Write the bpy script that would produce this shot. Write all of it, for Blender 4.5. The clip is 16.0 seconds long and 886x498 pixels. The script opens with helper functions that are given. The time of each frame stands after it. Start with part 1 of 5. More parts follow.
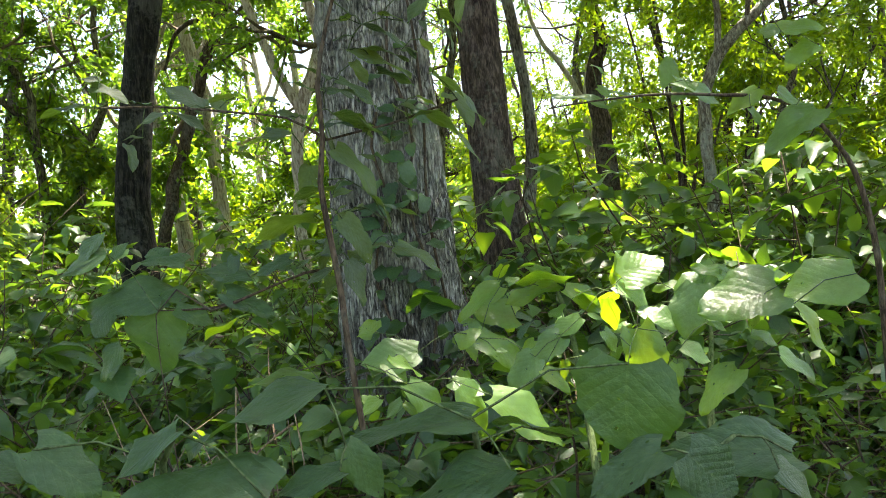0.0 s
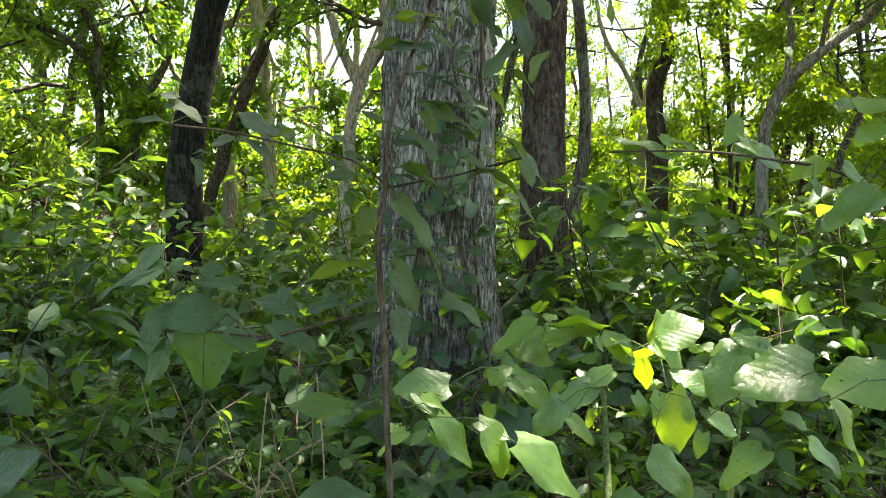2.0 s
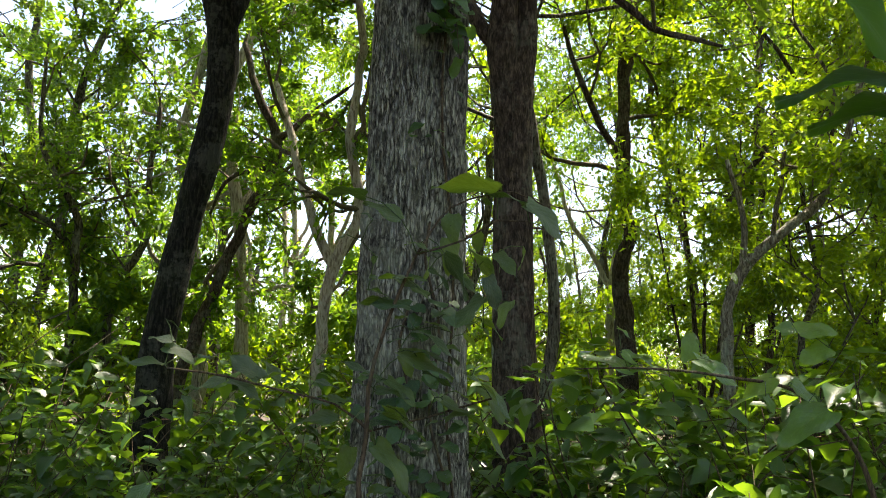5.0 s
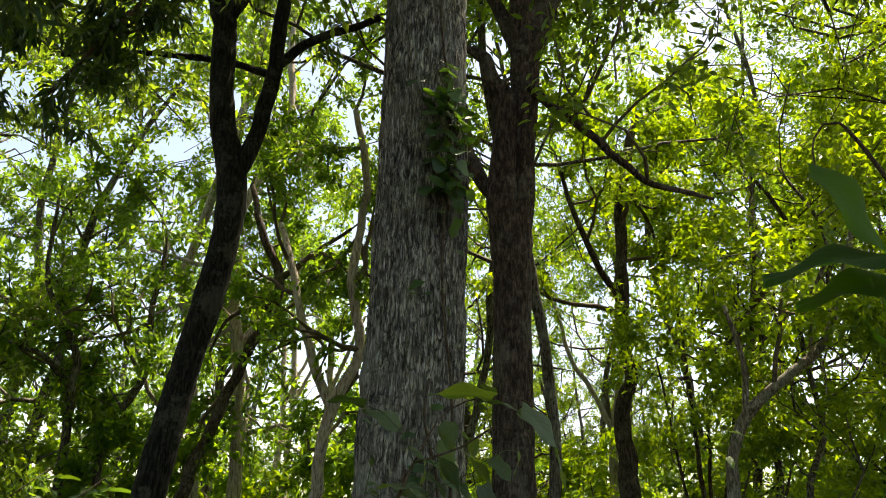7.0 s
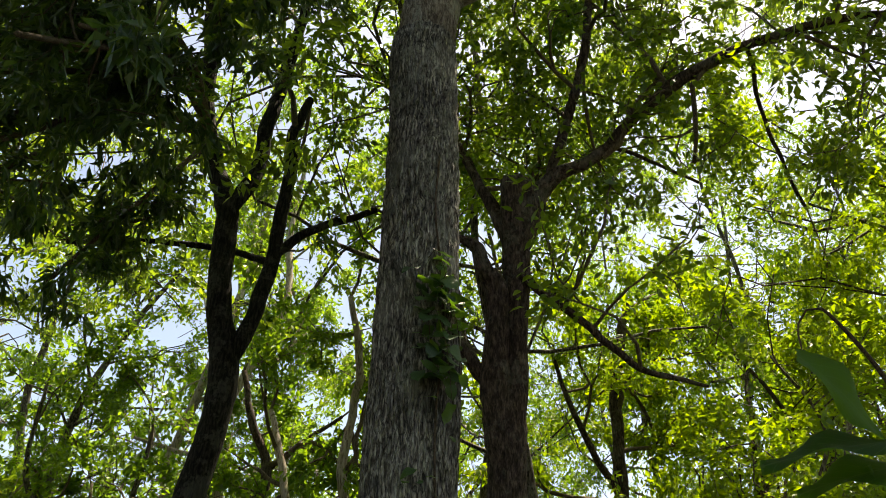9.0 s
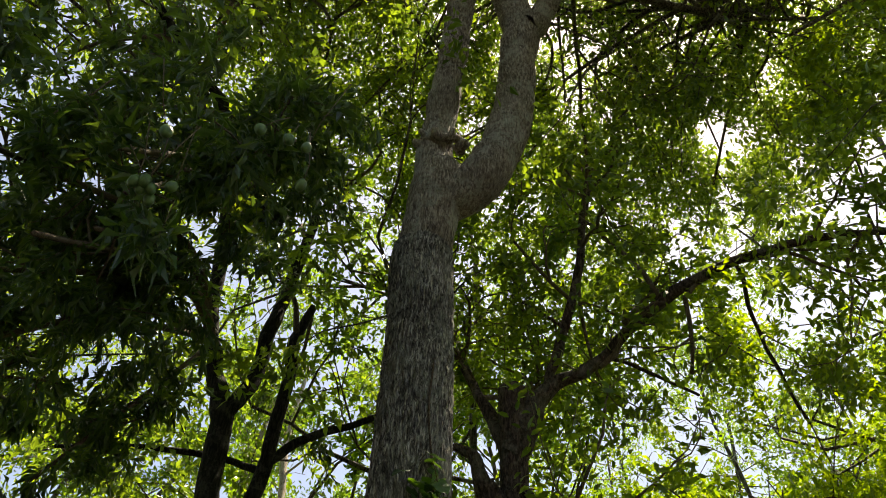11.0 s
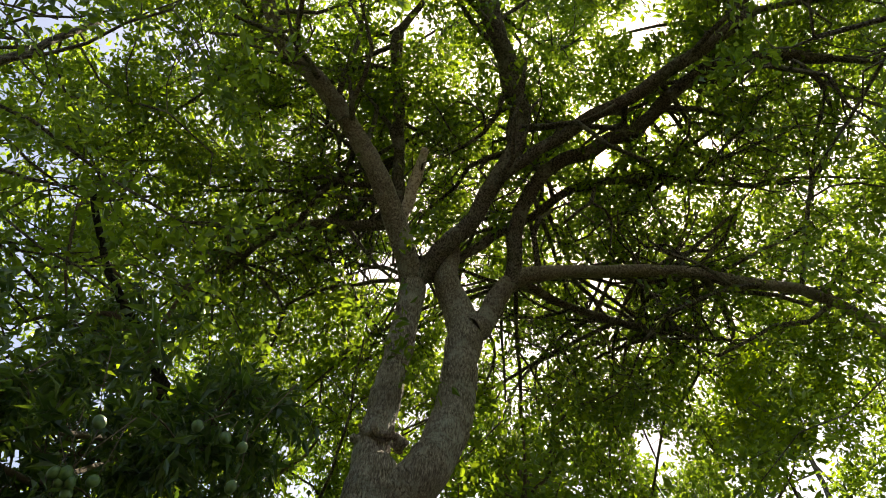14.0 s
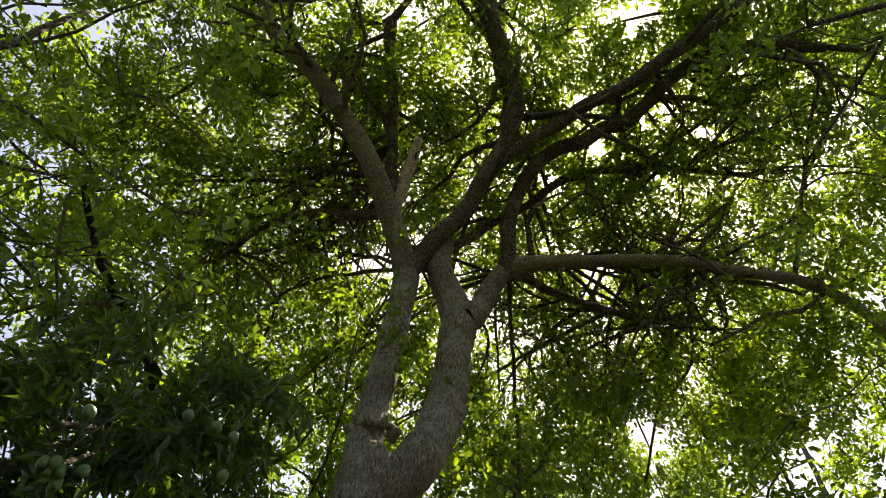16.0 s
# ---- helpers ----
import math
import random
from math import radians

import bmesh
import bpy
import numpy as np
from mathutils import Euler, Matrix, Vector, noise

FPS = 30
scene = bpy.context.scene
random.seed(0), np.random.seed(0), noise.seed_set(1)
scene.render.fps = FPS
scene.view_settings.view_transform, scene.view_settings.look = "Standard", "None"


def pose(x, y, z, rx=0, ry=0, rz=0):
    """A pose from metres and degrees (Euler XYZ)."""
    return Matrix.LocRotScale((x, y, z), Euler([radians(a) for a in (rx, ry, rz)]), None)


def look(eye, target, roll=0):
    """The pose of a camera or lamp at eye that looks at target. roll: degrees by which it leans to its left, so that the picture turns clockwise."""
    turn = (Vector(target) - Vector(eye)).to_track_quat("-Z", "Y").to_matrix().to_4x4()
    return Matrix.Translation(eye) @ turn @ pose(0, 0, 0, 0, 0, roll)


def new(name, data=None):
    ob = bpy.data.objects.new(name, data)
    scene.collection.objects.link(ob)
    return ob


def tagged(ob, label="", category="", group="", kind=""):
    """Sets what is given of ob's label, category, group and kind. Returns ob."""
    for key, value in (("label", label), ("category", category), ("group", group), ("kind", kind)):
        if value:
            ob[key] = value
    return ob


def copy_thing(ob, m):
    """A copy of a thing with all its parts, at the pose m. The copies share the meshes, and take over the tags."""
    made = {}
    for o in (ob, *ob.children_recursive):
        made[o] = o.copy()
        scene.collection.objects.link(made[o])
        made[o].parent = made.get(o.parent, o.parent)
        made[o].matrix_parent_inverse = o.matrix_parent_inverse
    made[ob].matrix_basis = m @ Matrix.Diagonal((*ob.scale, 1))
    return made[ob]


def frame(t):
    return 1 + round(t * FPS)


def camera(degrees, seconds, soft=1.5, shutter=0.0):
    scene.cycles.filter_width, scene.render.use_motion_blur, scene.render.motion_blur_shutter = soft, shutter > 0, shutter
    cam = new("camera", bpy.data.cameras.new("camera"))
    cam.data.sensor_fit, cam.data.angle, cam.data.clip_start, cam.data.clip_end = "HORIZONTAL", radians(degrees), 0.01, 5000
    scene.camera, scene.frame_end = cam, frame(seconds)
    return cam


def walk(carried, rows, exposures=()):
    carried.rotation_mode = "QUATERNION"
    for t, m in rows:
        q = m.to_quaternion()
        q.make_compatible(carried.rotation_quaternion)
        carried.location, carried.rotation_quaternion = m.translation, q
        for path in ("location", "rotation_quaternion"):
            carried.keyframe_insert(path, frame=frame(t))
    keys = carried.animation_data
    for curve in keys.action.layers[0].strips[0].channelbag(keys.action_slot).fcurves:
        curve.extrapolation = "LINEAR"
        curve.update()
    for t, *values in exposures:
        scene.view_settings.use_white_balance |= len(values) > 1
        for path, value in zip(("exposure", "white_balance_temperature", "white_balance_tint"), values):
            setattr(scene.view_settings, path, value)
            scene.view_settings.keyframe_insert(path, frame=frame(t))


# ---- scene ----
cam = camera(57.8, 16.0, soft=0.95)
# seconds, eye, yaw, pitch, roll
PATH = [
    (0.0, 0.026, 0.028, 1.376, -2.81, -1.08, -6.15),
    (0.5, 0.009, 0.049, 1.403, -2.84, -1.82, -3.91),
    (1.0, -0.013, 0.007, 1.476, -0.33, -1.87, -1.91),
    (1.5, -0.000, 0.000, 1.500, 0.01, -1.99, 0.00),
    (2.0, 0.010, 0.009, 1.503, -0.13, -2.30, 1.06),
    (2.5, 0.005, -0.010, 1.520, -0.39, -2.43, 0.89),
    (3.0, 0.013, -0.006, 1.538, -0.70, 0.45, 0.56),
    (3.5, 0.013, -0.014, 1.559, -1.11, 2.79, 0.53),
    (4.0, -0.001, -0.041, 1.575, -1.60, 4.73, 0.68),
    (4.2, -0.002, -0.060, 1.587, -1.76, 6.03, 0.66),
    (6.3, 0.002, -0.185, 1.713, -1.91, 16.58, 0.96),
    (6.5, 0.004, -0.193, 1.733, -1.83, 18.13, 0.99),
    (7.0, -0.001, -0.223, 1.755, -1.72, 19.19, 1.30),
    (7.5, -0.003, -0.249, 1.765, -1.86, 23.17, 1.20),
    (8.0, -0.007, -0.272, 1.772, -1.96, 26.59, 1.22),
    (8.2, -0.008, -0.271, 1.772, -2.07, 27.71, 1.27),
    (10.3, 0.050, -0.223, 1.592, -0.94, 41.54, 2.40),
    (10.5, 0.059, -0.228, 1.587, -0.85, 43.09, 2.56),
    (11.0, 0.074, -0.238, 1.606, -0.67, 47.85, 3.18),
    (11.5, 0.059, -0.277, 1.621, -0.60, 51.95, 3.17),
    (12.0, 0.039, -0.318, 1.635, -0.51, 56.61, 3.97),
    (12.5, 0.052, -0.355, 1.634, -2.37, 61.22, 2.70),
    (13.0, 0.067, -0.382, 1.632, -3.58, 65.43, 2.56),
    (13.5, 0.060, -0.393, 1.634, -4.26, 68.19, 3.16),
    (14.0, 0.048, -0.388, 1.631, -6.79, 68.12, 1.96),
    (14.5, 0.053, -0.381, 1.640, -7.95, 68.00, 1.20),
    (15.0, 0.062, -0.385, 1.643, -7.75, 67.77, 1.46),
    (15.5, 0.062, -0.382, 1.659, -7.88, 67.61, 1.23),
    (16.0, 0.065, -0.370, 1.649, -7.86, 67.45, 0.90),
]
walk(cam, [(t, pose(x, y, z, 90 + pitch, 0, yaw) @ pose(0, 0, 0, 0, 0, roll)) for t, x, y, z, yaw, pitch, roll in PATH],
     exposures=[(0.0, 2.93, 7300, 12), (2.5, 2.93, 7300, 12), (4.2, 2.35, 7300, 11), (6.5, 1.63, 8000, 13), (8.2, 1.45, 8200, 13), (10.5, 1.18, 8300, 13), (12.5, 1.25, 8200, 13), (13.5, 1.33, 8100, 12), (16.0, 1.33, 8100, 12)])

# ---- light ----
SUN_WAY = Vector((0.2206, 0.2188, 0.9505))
world = bpy.data.worlds.new("world")
scene.world = world
world.use_nodes = True
wt = world.node_tree
sky = wt.nodes.new("ShaderNodeTexSky")
sky.sky_type = "NISHITA"
sky.sun_disc = False
sky.sun_elevation = radians(72)
sky.sun_rotation = radians(45)
sky.dust_density = 1.7
wt.nodes["Background"].inputs["Strength"].default_value = 0.118
wt.links.new(sky.outputs[0], wt.nodes["Background"].inputs["Color"])
lamp = bpy.data.lights.new("sun", "SUN")
lamp.energy, lamp.angle, lamp.color = 5.0, radians(0.53), (1.0, 0.95, 0.86)
new("sun", lamp).matrix_world = look(SUN_WAY * 100, (0, 0, 0))

# ---- materials ----
GLOW = bpy.data.materials.new("sun_glow")
GLOW.use_nodes = True
_nodes = GLOW.node_tree.nodes
_emit = _nodes.new("ShaderNodeEmission")
_emit.inputs["Color"].default_value, _emit.inputs["Strength"].default_value = (1.0, 0.95, 0.88, 1), 60.0
GLOW.node_tree.links.new(_emit.outputs[0], _nodes["Material Output"].inputs[0])


def node_mat(name):
    m = bpy.data.materials.new(name)
    m.use_nodes = True
    nt = m.node_tree
    for n in list(nt.nodes):
        nt.nodes.remove(n)
    return m, nt, nt.nodes.new("ShaderNodeOutputMaterial")


def ramp(nt, fac, stops):
    n = nt.nodes.new("ShaderNodeValToRGB")
    while len(n.color_ramp.elements) < len(stops):
        n.color_ramp.elements.new(0.5)
    for e, (p, c) in zip(n.color_ramp.elements, stops):
        e.position, e.color = p, (*c, 1)
    nt.links.new(fac, n.inputs[0])
    return n.outputs[0]


def tex_noise(nt, vec, scale, detail=4, rough=0.6):
    n = nt.nodes.new("ShaderNodeTexNoise")
    n.inputs["Scale"].default_value, n.inputs["Detail"].default_value, n.inputs["Roughness"].default_value = scale, detail, rough
    if vec is not None:
        nt.links.new(vec, n.inputs["Vector"])
    return n.outputs["Fac"]


def mathn(nt, op, a, b=0.0):
    n = nt.nodes.new("ShaderNodeMath")
    n.operation = op
    for k, v in enumerate((a, b)):
        if isinstance(v, (int, float)):
            n.inputs[k].default_value = v
        else:
            nt.links.new(v, n.inputs[k])
    return n.outputs[0]


def mixc(nt, fac, a, b):
    n = nt.nodes.new("ShaderNodeMix")
    n.data_type = "RGBA"
    for key, v in ((0, fac), (6, a), (7, b)):
        if isinstance(v, (int, float)):
            n.inputs[key].default_value = v
        elif isinstance(v, tuple):
            n.inputs[key].default_value = (*v, 1)
        else:
            nt.links.new(v, n.inputs[key])
    return n.outputs[2]


def leaf_mat(name, dark, light, through_colour, clear=0.45, rough=0.42, veins=0.0, spots=0.3, holes=False, sheen=0.4):
    """Leaf blade: colour varies from leaf to leaf, light passes through it, ribs show on large ones."""
    m, nt, out = node_mat(name)
    geo, info, uv = nt.nodes.new("ShaderNodeNewGeometry"), nt.nodes.new("ShaderNodeObjectInfo"), nt.nodes.new("ShaderNodeUVMap")
    pos = nt.nodes.new("ShaderNodeTexCoord").outputs["Object"]
    rnd = mathn(nt, "FRACT", mathn(nt, "ADD", geo.outputs["Random Per Island"], info.outputs["Random"]))
    drift = tex_noise(nt, geo.outputs["Position"], 0.7, 3)
    tone = mathn(nt, "ADD", mathn(nt, "MULTIPLY", rnd, 0.55), mathn(nt, "MULTIPLY", drift, 0.6))
    colour = ramp(nt, tone, [(0.15, dark), (0.85, light)])
    clear_colour = mixc(nt, rnd, through_colour, tuple(c * k for c, k in zip(through_colour, (1.3, 1.05, 0.7))))
    blotch = tex_noise(nt, pos, 55, 4, 0.7)
    colour = mixc(nt, mathn(nt, "MULTIPLY", mathn(nt, "GREATER_THAN", blotch, 0.66), spots), colour, (0.16, 0.12, 0.05))
    sep = nt.nodes.new("ShaderNodeSeparateXYZ")
    nt.links.new(uv.outputs[0], sep.inputs[0])
    across = mathn(nt, "ABSOLUTE", mathn(nt, "SUBTRACT", sep.outputs[0], 0.5))
    rib = mathn(nt, "LESS_THAN", across, 0.018)
    side = mathn(nt, "FRACT", mathn(nt, "MULTIPLY", mathn(nt, "SUBTRACT", sep.outputs[1], mathn(nt, "MULTIPLY", across, 0.9)), 6.5))
    away = mathn(nt, "ABSOLUTE", mathn(nt, "SUBTRACT", side, 0.5))
    side = mathn(nt, "LESS_THAN", away, 0.028)
    lines = mathn(nt, "MAXIMUM", rib, side)
    if veins:
        colour = mixc(nt, mathn(nt, "MULTIPLY", lines, veins), colour, (0.16, 0.24, 0.08))
    if holes:
        # mottled, dusty blades with a net of fine veins
        mottle = tex_noise(nt, pos, 7, 4, 0.65)
        colour = mixc(nt, ramp(nt, mottle, [(0.42, (0.55, 0.55, 0.55)), (0.56, (0, 0, 0))]), colour, tuple(c * 0.6 for c in dark))
        colour = mixc(nt, ramp(nt, mottle, [(0.55, (0, 0, 0)), (0.72, (0.3, 0.3, 0.3))]), colour, (0.15, 0.2, 0.1))
        net = nt.nodes.new("ShaderNodeTexVoronoi")
        net.feature = "DISTANCE_TO_EDGE"
        net.inputs["Scale"].default_value = 34
        nt.links.new(uv.outputs[0], net.inputs["Vector"])
        colour = mixc(nt, ramp(nt, net.outputs["Distance"], [(0.02, (0.22, 0.22, 0.22)), (0.09, (0, 0, 0))]), colour, tuple(c * 1.3 for c in light))
    bsdf, tl, mix = nt.nodes.new("ShaderNodeBsdfPrincipled"), nt.nodes.new("ShaderNodeBsdfTranslucent"), nt.nodes.new("ShaderNodeMixShader")
    bsdf.inputs["Roughness"].default_value = rough
    if holes:
        nt.links.new(mathn(nt, "ADD", mathn(nt, "MULTIPLY", mottle, 0.36), rough - 0.18), bsdf.inputs["Roughness"])
    bsdf.inputs["Specular IOR Level"].default_value = sheen
    bump = nt.nodes.new("ShaderNodeBump")
    bump.inputs["Strength"].default_value = 0.5 if holes else 0.3
    bump.inputs["Distance"].default_value = 0.005 if holes else 0.004
    swell = mathn(nt, "POWER", mathn(nt, "MINIMUM", mathn(nt, "MULTIPLY", away, 2.2), 1.0), 0.5)
    nt.links.new(mathn(nt, "ADD", mathn(nt, "MULTIPLY", swell, 0.25 if veins else 0.0), mathn(nt, "MULTIPLY", tex_noise(nt, uv.outputs[0], 14, 3), 0.7)), bump.inputs["Height"])
    nt.links.new(bump.outputs[0], bsdf.inputs["Normal"])
    nt.links.new(colour, bsdf.inputs["Base Color"])
    nt.links.new(clear_colour, tl.inputs["Color"])
    nt.links.new(mathn(nt, "ADD", mathn(nt, "MULTIPLY", rnd, 0.3), clear - 0.15), mix.inputs[0])
    nt.links.new(bsdf.outputs[0], mix.inputs[1])
    nt.links.new(tl.outputs[0], mix.inputs[2])
    if holes:
        cell = nt.nodes.new("ShaderNodeTexVoronoi")
        cell.inputs["Scale"].default_value = 6.0
        off = nt.nodes.new("ShaderNodeVectorMath")
        nt.links.new(uv.outputs[0], off.inputs[0])
        nt.links.new(info.outputs["Random"], off.inputs[1])
        nt.links.new(off.outputs[0], cell.inputs["Vector"])
        cut = mathn(nt, "MULTIPLY", mathn(nt, "LESS_THAN", cell.outputs["Distance"], 0.13), mathn(nt, "GREATER_THAN", mathn(nt, "FRACT", mathn(nt, "MULTIPLY", info.outputs["Random"], 7.3)), 0.3))
        gate = nt.nodes.new("ShaderNodeSeparateColor")
        nt.links.new(cell.outputs["Color"], gate.inputs[0])
        cut = mathn(nt, "MULTIPLY", cut, mathn(nt, "GREATER_THAN", gate.outputs[0], 0.6))
        clear_n, cut_mix = nt.nodes.new("ShaderNodeBsdfTransparent"), nt.nodes.new("ShaderNodeMixShader")
        nt.links.new(cut, cut_mix.inputs[0])
        nt.links.new(mix.outputs[0], cut_mix.inputs[1])
        nt.links.new(clear_n.outputs[0], cut_mix.inputs[2])
        mix = cut_mix
    nt.links.new(mix.outputs[0], out.inputs[0])
    return m


def bark_mat(name, low, mid, high, scale=1.0, moss=0.25, lichen=0.2, bump_k=0.6, plates=0.0, bands=0.0):
    """Bark: upright furrows, patches of lichen and moss."""
    m, nt, out = node_mat(name)
    pos = nt.nodes.new("ShaderNodeTexCoord").outputs["Object"]
    mp = nt.nodes.new("ShaderNodeMapping")
    mp.inputs["Scale"].default_value = (scale, scale, (0.25 if plates else 0.17) * scale)
    nt.links.new(pos, mp.inputs[0])
    warp = nt.nodes.new("ShaderNodeTexNoise")
    warp.inputs["Scale"].default_value, warp.inputs["Detail"].default_value = 9, 3
    nt.links.new(pos, warp.inputs["Vector"])
    shift = nt.nodes.new("ShaderNodeVectorMath")
    shift.operation = "MULTIPLY_ADD"
    shift.inputs[1].default_value = (0.035, 0.035, 0.02)
    nt.links.new(warp.outputs["Color"], shift.inputs[0])
    nt.links.new(mp.outputs[0], shift.inputs[2])
    furrow = tex_noise(nt, shift.outputs[0], 44, 2.5, 0.6)
    grain = tex_noise(nt, mp.outputs[0], 130, 4, 0.7)
    patch = tex_noise(nt, pos, 3.1 * scale, 4, 0.6)
    fine = tex_noise(nt, pos, 22, 4, 0.7)
    colour = ramp(nt, mathn(nt, "ADD", mathn(nt, "MULTIPLY", furrow, 0.7), mathn(nt, "MULTIPLY", grain, 0.3)), [(0.34 if plates else 0.41, low), (0.48, mid), (0.64, high)])
    height = mathn(nt, "ADD", furrow, mathn(nt, "MULTIPLY", grain, 0.35))
    if plates:
        # narrow plates parted by dark cracks
        long = nt.nodes.new("ShaderNodeVectorMath")
        long.operation = "MULTIPLY"
        long.inputs[1].default_value = (1, 1, 0.42)
        nt.links.new(shift.outputs[0], long.inputs[0])
        cell = nt.nodes.new("ShaderNodeTexVoronoi")
        cell.feature = "DISTANCE_TO_EDGE"
        cell.inputs["Scale"].default_value = 52
        nt.links.new(long.outputs[0], cell.inputs["Vector"])
        gap = ramp(nt, mathn(nt, "ADD", cell.outputs["Distance"], mathn(nt, "MULTIPLY", mathn(nt, "SUBTRACT", grain, 0.5), 0.16)), [(0.01, (1, 1, 1)), (0.12, (0, 0, 0))])
        colour = mixc(nt, mathn(nt, "MULTIPLY", gap, plates), colour, tuple(c * 0.55 for c in low))
        height = mathn(nt, "SUBTRACT", height, mathn(nt, "MULTIPLY", gap, 0.45))
    lich = ramp(nt, mathn(nt, "MULTIPLY", patch, mathn(nt, "ADD", fine, 0.5)), [(0.52, (0, 0, 0)), (0.62, (1, 1, 1))])
    colour = mixc(nt, mathn(nt, "MULTIPLY", lich, lichen), colour, (0.36, 0.38, 0.31))
    green = ramp(nt, tex_noise(nt, pos, 1.3, 3), [(0.5, (0, 0, 0)), (0.7, (1, 1, 1))])
    colour = mixc(nt, mathn(nt, "MULTIPLY", green, moss), colour, (0.05, 0.075, 0.025))
    if bands:
        # damp rings round the trunk where old limbs fell, and washed pale stretches between
        ring = nt.nodes.new("ShaderNodeMapping")
        ring.inputs["Scale"].default_value = (0.7, 0.7, 1.25)
        nt.links.new(pos, ring.inputs[0])
        stain = tex_noise(nt, ring.outputs[0], 1.5, 5, 0.62)
        colour = mixc(nt, mathn(nt, "MULTIPLY", ramp(nt, stain, [(0.38, (1, 1, 1)), (0.5, (0, 0, 0))]), bands), colour, low)
        colour = mixc(nt, mathn(nt, "MULTIPLY", ramp(nt, stain, [(0.53, (0, 0, 0)), (0.66, (1, 1, 1))]), bands * 0.7), colour, high)
    bsdf = nt.nodes.new("ShaderNodeBsdfPrincipled")
    bsdf.inputs["Roughness"].default_value = 0.9
    bsdf.inputs["Specular IOR Level"].default_value = 0.15
    bump = nt.nodes.new("ShaderNodeBump")
    bump.inputs["Strength"].default_value, bump.inputs["Distance"].default_value = bump_k, 0.03
    nt.links.new(height, bump.inputs["Height"])
    nt.links.new(bump.outputs[0], bsdf.inputs["Normal"])
    nt.links.new(colour, bsdf.inputs["Base Color"])
    nt.links.new(bsdf.outputs[0], out.inputs[0])
    return m


def soil_mat():
    m, nt, out = node_mat("soil_litter")
    pos = nt.nodes.new("ShaderNodeTexCoord").outputs["Object"]
    a, b = tex_noise(nt, pos, 3.0, 6, 0.7), tex_noise(nt, pos, 28.0, 5, 0.7)
    colour = ramp(nt, mathn(nt, "ADD", mathn(nt, "MULTIPLY", a, 0.5), mathn(nt, "MULTIPLY", b, 0.5)),
                  [(0.35, (0.022, 0.016, 0.01)), (0.5, (0.06, 0.042, 0.025)), (0.62, (0.15, 0.105, 0.06))])
    bsdf = nt.nodes.new("ShaderNodeBsdfPrincipled")
    bsdf.inputs["Roughness"].default_value = 0.95
    bump = nt.nodes.new("ShaderNodeBump")
    bump.inputs["Distance"].default_value = 0.05
    nt.links.new(b, bump.inputs["Height"])
    nt.links.new(bump.outputs[0], bsdf.inputs["Normal"])
    nt.links.new(colour, bsdf.inputs["Base Color"])
    nt.links.new(bsdf.outputs[0], out.inputs[0])
    return m


def fruit_mat():
    m, nt, out = node_mat("green_fruit_skin")
    pos = nt.nodes.new("ShaderNodeTexCoord").outputs["Object"]
    colour = ramp(nt, tex_noise(nt, pos, 30, 4), [(0.4, (0.05, 0.12, 0.03)), (0.65, (0.11, 0.2, 0.06))])
    bsdf = nt.nodes.new("ShaderNodeBsdfPrincipled")
    bsdf.inputs["Roughness"].default_value = 0.4
    nt.links.new(colour, bsdf.inputs["Base Color"])
    nt.links.new(bsdf.outputs[0], out.inputs[0])
    return m


BARK_GREY = bark_mat("grey_furrowed_bark", (0.038, 0.033, 0.032), (0.19, 0.178, 0.155), (0.56, 0.55, 0.475), 0.95, 0.2, 0.45, 1.0, 0.75, 0.45)
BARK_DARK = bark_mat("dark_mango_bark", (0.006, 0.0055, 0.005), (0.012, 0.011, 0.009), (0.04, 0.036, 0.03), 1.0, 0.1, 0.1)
BARK_BROWN = bark_mat("brown_bark", (0.018, 0.012, 0.01), (0.058, 0.04, 0.032), (0.15, 0.11, 0.09), 0.8, 0.1, 0.15, 0.6, 0.5)
BARK_UPPER = bark_mat("pale_upper_bark", (0.075, 0.056, 0.042), (0.24, 0.205, 0.16), (0.46, 0.42, 0.345), 0.9, 0.16, 0.6, 0.8, 0.6, 0.4)
BARK_PALE = bark_mat("pale_bark", (0.2, 0.155, 0.12), (0.4, 0.335, 0.275), (0.56, 0.5, 0.43), 0.8, 0.2, 0.3)
BARK_LIMB = bark_mat("grey_brown_limb_bark", (0.028, 0.023, 0.018), (0.075, 0.063, 0.05), (0.2, 0.175, 0.145), 1.0, 0.25, 0.3, 0.7)
TWIG = bark_mat("twig_bark", (0.05, 0.04, 0.03), (0.11, 0.085, 0.06), (0.2, 0.16, 0.11), 3.0, 0.15, 0.1, 0.3)
STEM = bark_mat("brown_sapling_stem", (0.035, 0.026, 0.018), (0.07, 0.05, 0.034), (0.14, 0.1, 0.068), 4.0, 0.1, 0.1, 0.3)
STALK = bark_mat("green_leaf_stalk", (0.045, 0.065, 0.024), (0.08, 0.115, 0.045), (0.14, 0.18, 0.08), 4.0, 0.1, 0.0, 0.2)
DRY = bark_mat("dry_straw_twig", (0.13, 0.095, 0.062), (0.25, 0.19, 0.13), (0.38, 0.3, 0.21), 4.0, 0.0, 0.0, 0.2)
SOIL = soil_mat()
FRUIT = fruit_mat()
LEAF_FAR = leaf_mat("sunlit_canopy_leaf", (0.012, 0.046, 0.014), (0.055, 0.125, 0.026), (0.26, 0.5, 0.03), 0.46, 0.34, spots=0.0)
LEAF_YELLOW = leaf_mat("yellow_green_canopy_leaf", (0.014, 0.056, 0.01), (0.08, 0.155, 0.022), (0.33, 0.54, 0.02), 0.49, 0.34, spots=0.0)
